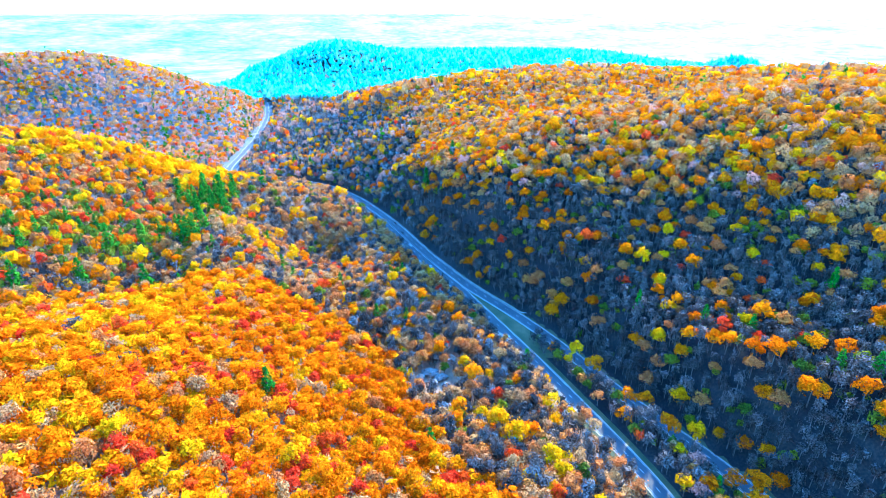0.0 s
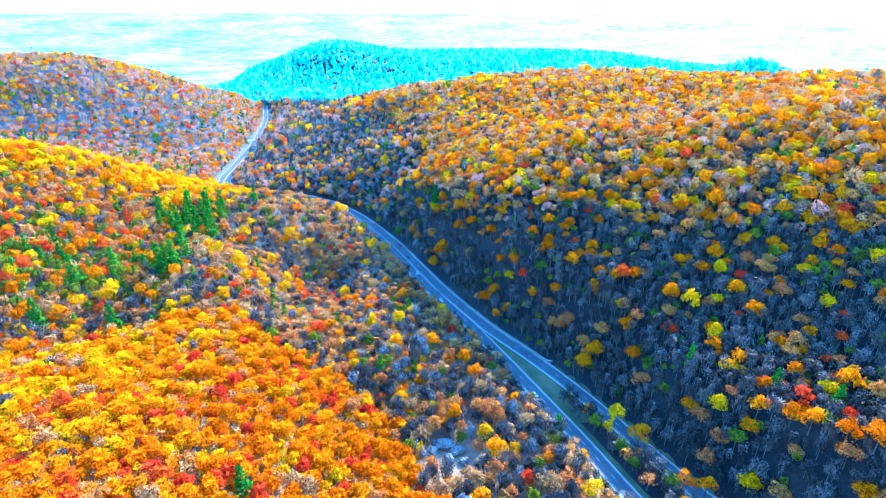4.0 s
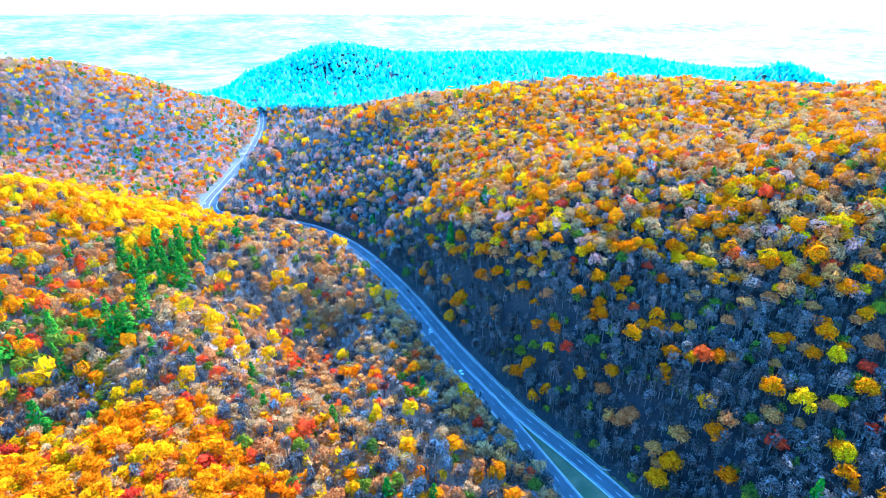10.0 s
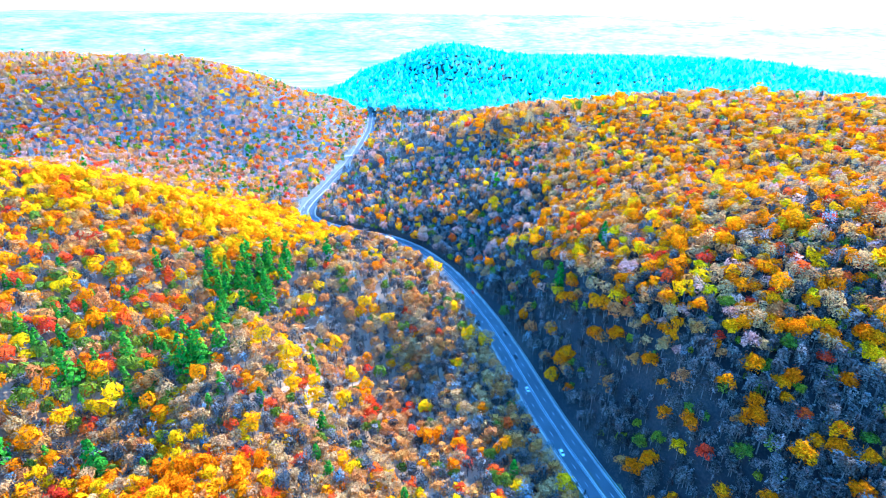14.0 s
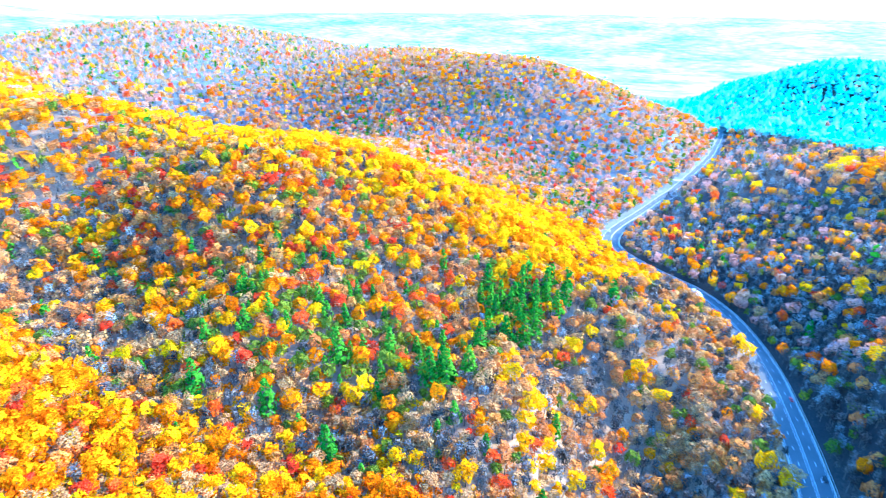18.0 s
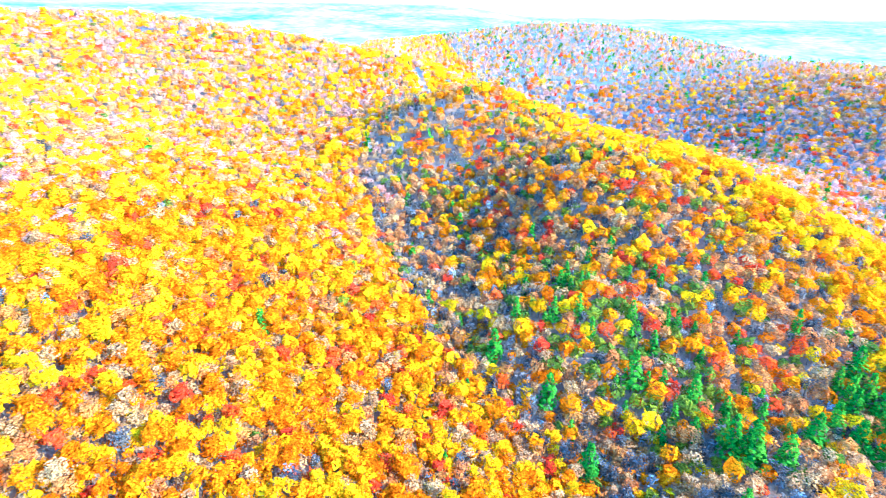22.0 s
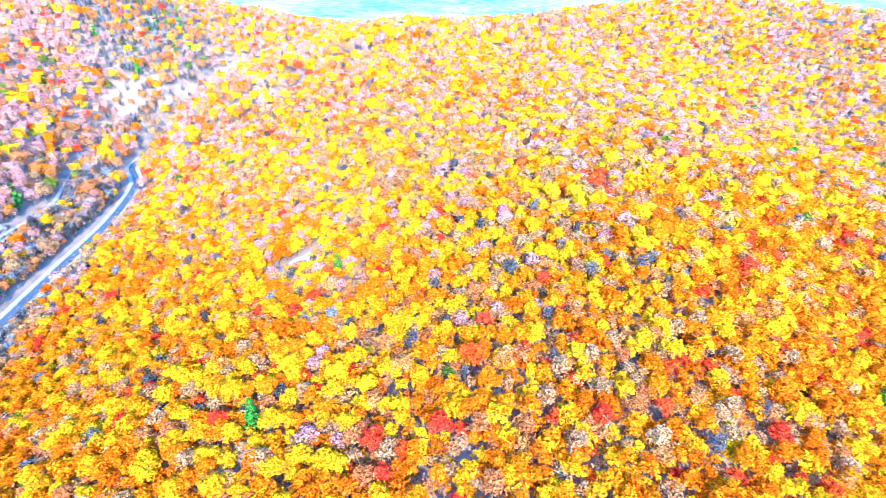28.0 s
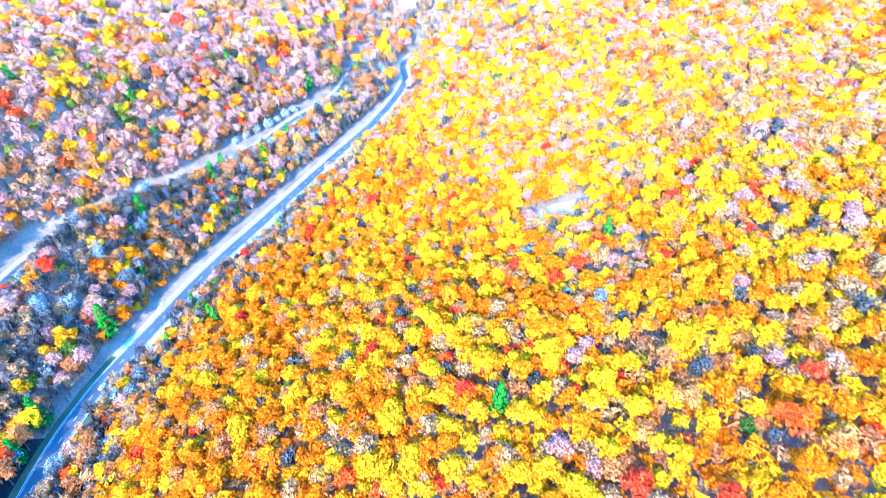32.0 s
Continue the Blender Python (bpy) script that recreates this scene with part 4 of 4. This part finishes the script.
hidden = ((fx > 980) & (fy < 1750)) | ((fx > 560) & (fy < 900)) | ((fx > 450) & (fy < -750)) | ((fx < -1500) & (fy < 160) & (fy > -300)) | ((fx < -1700) & (fy < 160)) | ((fx < -900) & (fy < -1100)) | ((fx < -1850) & (fy > 1500)) | ((fx > 300) & (fy > 1200) & (fy < 1300)) | ((fy > 1560) & (fx < -640))
mid_x, mid_y = scatter(-1180, -330, -330, 1340, 7.4, 25)
mid_wood = ((mid_x < inner[0]) & (mid_x > -960) & (mid_y < 720)) | ((mid_y > inner[3]) & (mid_x < -340)) | ((mid_x < inner[0]) & (mid_y > 720))
covered = ((fx < inner[0]) & (fx > -960) & (fy > -330) & (fy < 720)) | ((fx > -1180) & (fx < -340) & (fy > 720) & (fy < 1340))
mid_x, mid_y = mid_x[mid_wood], mid_y[mid_wood]
fx, fy = fx[out & ~hidden & ~covered], fy[out & ~hidden & ~covered]
tx, ty = np.concatenate([bx, mid_x, fx]), np.concatenate([by, mid_y, fy])
grow = np.concatenate([np.full(len(bx), 0.79), np.full(len(mid_x), 0.86), np.full(len(fx), 1.16)])
ux, uy = scatter(-420, 110, -230, 400, 5.6, 23)
low_wood = (uy < hill_edge(ux) + 60) & (np.hypot(ux + 60, uy - 120) < 330)
ux, uy = ux[low_wood] + 3.7, uy[low_wood] + 3.7
ex, ey = scatter(-330, 330, -420, 860, 5.2, 24)
shady = (ex > np.interp(ey, LINE_A[:, 1], LINE_A[:, 0]) + 14) & (ex < 260 - 0.35 * np.maximum(ey - 350, 0))
ex, ey = ex[shady], ey[shady]
kx, ky = scatter(-330, 130, -420, 730, 5.4, 26)
verge = far_from(LINE_A, kx, ky)
brush = (verge < 42) & (verge > 8.8) & (kx < np.interp(ky, LINE_A[:, 1], LINE_A[:, 0]))
kx, ky = kx[brush], ky[brush]
tx, ty = np.concatenate([tx, ux, ex, kx]), np.concatenate([ty, uy, ey, ky])
grow = np.concatenate([grow, np.full(len(ux), 0.55), np.full(len(ex), 0.565), np.full(len(kx), 0.58)])
tz, da, db = land(tx, ty)
keep = lane_gap(tx, ty, da, db)
keep &= ~((tx > 330) & (ty > 0) & (ty < 300)) & ~((tx > 430) & (ty < -40))
tx, ty, tz, da, db, grow = (v[keep] for v in (tx, ty, tz, da, db, grow))
rs = np.random.RandomState(31)
W = weights(tx, ty, tz, da, db)
cum = np.cumsum(W, 1)
tk = (rs.uniform(size=(len(tx), 1)) * cum[:, -1:] > cum).sum(1)
SIZE = np.array([1.12, 1.15, 1.0, 1.08, 1.0, 1.1, 1.2, 1.08, 1.3, 1.2, 1.08])
under = grow < 0.6
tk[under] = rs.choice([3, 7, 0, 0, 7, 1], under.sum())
thicket = (grow > 0.555) & (grow < 0.57)
brush = (grow > 0.57) & under
tk[brush] = rs.choice([6, 6, 3, 7, 6, 9], brush.sum())
# towards the north silver twigs replace bare ones, to look hazy
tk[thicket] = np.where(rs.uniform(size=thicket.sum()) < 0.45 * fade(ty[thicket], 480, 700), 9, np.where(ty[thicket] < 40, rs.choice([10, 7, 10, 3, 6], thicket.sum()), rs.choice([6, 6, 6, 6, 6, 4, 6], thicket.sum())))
tscale = SIZE[tk] * rs.uniform(0.72, 1.18, len(tx)) * grow
tscale[(ty < 60) & (tx > np.interp(ty, LINE_A[:, 1], LINE_A[:, 0])) & (grow > 0.6)] *= 1.22
emergent = (tx > 60) & (tx < 330) & (ty > 90) & (ty < 520) & (db < 260) & (tx > np.interp(ty, LINE_B[:, 1], LINE_B[:, 0])) & ~under & (tk < 4) & (tz < 75)
tscale[emergent] *= 1.08
turn, tone = rs.uniform(0, 6.283, len(tx)), rs.uniform(0, 0.75, len(tx))
squash = rs.uniform(0.85, 1.15, len(tx))

# trees that stand out, set on their spots
SPOTS = {
    "conifer": [(-259, 512), (-241, 527), (-232, 543), (-226, 560), (-235, 493), (-221, 499), (-222, 520), (-217, 482), (-220, 462), (-218, 430), (-216, 418), (-260, 389), (-217, 353), (-283, 320), (-256, 344),
                (-250, 418), (-244, 508), (-229, 512), (-236, 552), (-228, 478), (-214, 506), (-210, 491), (-209, 424), (-206, 438), (-197, 574), (-230, 528), (-247, 540), (-240, 518), (-226, 535), (-233, 506), (-218, 545), (-215, 532), (-243, 497), (-6, 197), (-70, 60), (-152, -28), (-161, -10), (49, -71), (66, -97)],
    "yellow": [(-189, 516), (-190, 456), (-166, 439), (-147, 431), (-142, 473), (-161, 390), (-181, 378), (-91, 459), (-138, 535), (-156, 539), (-160, 492), (-74, 519), (-119, 619), (-158, 428), (-172, 450),
               (-10, 402), (85, 292), (131, 218), (138, 343), (-152, 440), (-135, 440), (36, 208), (52, 196), (28, 222), (60, 240)],
    "orange": [(113, 244), (137, 190), (150, 255), (146, 298), (203, 229), (94, 280), (105, 249), (120, 225), (147, 187), (139, 311), (141, 265), (154, 248), (162, 238), (169, 231), (174, 207), (192, 199), (188, 232), (182, 268), (-80, 424), (-62, 418), (5, 340), (18, 262), (44, 214)],
    "red": [(-147, 96), (-99, 99), (-49, -170), (108, 375), (158, 262), (-252, 405), (-236, 372), (-290, 410), (-270, 440), (-150, 402), (-42, 398), (-88, 355), (-120, 110)],
}
for kind, spots in SPOTS.items():
    for sx, sy in spots:
        dist = np.hypot(tx - sx, ty - sy)
        i = int(dist.argmin())
        tx[i], ty[i], tk[i], tscale[i] = sx, sy, KINDS.index(kind), {"red": 1.0, "conifer": 1.3 if sy > 300 else 0.8}.get(kind, 1.12) * (0.9 + 0.02 * (i % 11))
        under[i] = False
        dist[i] = 99
        tscale[dist < 5.5] *= 0.6
CLEARINGS = [(-6, 263, 8), (-9, 274, 7), (0, 254, 6), (2, 268, 6), (-150, -78, 15), (-136, -84, 11), (-166, -82, 9), (-120, -90, 6), (-204, -59, 5), (-190, -42, 5), (-175, -26, 5), (-162, -14, 5), (-145, -6, 6), (-129, 2, 5), (-118, 4, 4)]
open_ground = np.zeros(len(tx), bool)
for cx, cy, cr in CLEARINGS:
    open_ground |= np.hypot(tx - cx, ty - cy) < cr
POWER_LINE = curve([(-1540, 108), (-1219, 274), (-800, 318)], 10.0)
open_ground |= (far_from(POWER_LINE, tx, ty) < 11) | (far_from(LINE_SIDE, tx, ty) < 6)
keep = ~open_ground
tx, ty, tk, tscale, turn, tone, squash, under, emergent = (v[keep] for v in (tx, ty, tk, tscale, turn, tone, squash, under, emergent))
tz, da, db = land(tx, ty)

# the single trees: those nearest to the hill's edge below the flight line
px, py = tx + 30, ty - np.clip(ty, -20, 250)
near = np.hypot(px, py)
level = np.where((near < 230) & ~under, 1, np.where(near < 480, 2, np.where(near < 1250, 3, 4)))
level[under] = 3
level[under & ((tk == 6) | (tk == 9)) & (tx > 0)] = 2
level[emergent] = 0
single = np.zeros(len(tx), bool)
for k in range(len(KINDS)):
    idx = np.where((tk == k) & ~under)[0]
    idx = idx[np.argsort(near[idx])][:300 if k in (0, 1) else 0 if k == 8 else 170]
    single[idx] = True
VARIANTS = 5
for k, kind in enumerate(KINDS):
    name, label = NAMES[kind]
    if k == 8:
        continue
    models = [tree_thing(kind, name, label, 100 + 10 * k + v) for v in range(VARIANTS)]
    idx = np.where(single & (tk == k))[0]
    for n, i in enumerate(idx):
        m = pose(tx[i], ty[i], tz[i] - 0.3, 0, 0, math.degrees(turn[i])) @ Matrix.Diagonal((tscale[i], tscale[i], tscale[i] * squash[i], 1))
        if n < VARIANTS:
            models[n].matrix_basis = m
        else:
            copy_thing(models[n % VARIANTS], m).matrix_basis = m

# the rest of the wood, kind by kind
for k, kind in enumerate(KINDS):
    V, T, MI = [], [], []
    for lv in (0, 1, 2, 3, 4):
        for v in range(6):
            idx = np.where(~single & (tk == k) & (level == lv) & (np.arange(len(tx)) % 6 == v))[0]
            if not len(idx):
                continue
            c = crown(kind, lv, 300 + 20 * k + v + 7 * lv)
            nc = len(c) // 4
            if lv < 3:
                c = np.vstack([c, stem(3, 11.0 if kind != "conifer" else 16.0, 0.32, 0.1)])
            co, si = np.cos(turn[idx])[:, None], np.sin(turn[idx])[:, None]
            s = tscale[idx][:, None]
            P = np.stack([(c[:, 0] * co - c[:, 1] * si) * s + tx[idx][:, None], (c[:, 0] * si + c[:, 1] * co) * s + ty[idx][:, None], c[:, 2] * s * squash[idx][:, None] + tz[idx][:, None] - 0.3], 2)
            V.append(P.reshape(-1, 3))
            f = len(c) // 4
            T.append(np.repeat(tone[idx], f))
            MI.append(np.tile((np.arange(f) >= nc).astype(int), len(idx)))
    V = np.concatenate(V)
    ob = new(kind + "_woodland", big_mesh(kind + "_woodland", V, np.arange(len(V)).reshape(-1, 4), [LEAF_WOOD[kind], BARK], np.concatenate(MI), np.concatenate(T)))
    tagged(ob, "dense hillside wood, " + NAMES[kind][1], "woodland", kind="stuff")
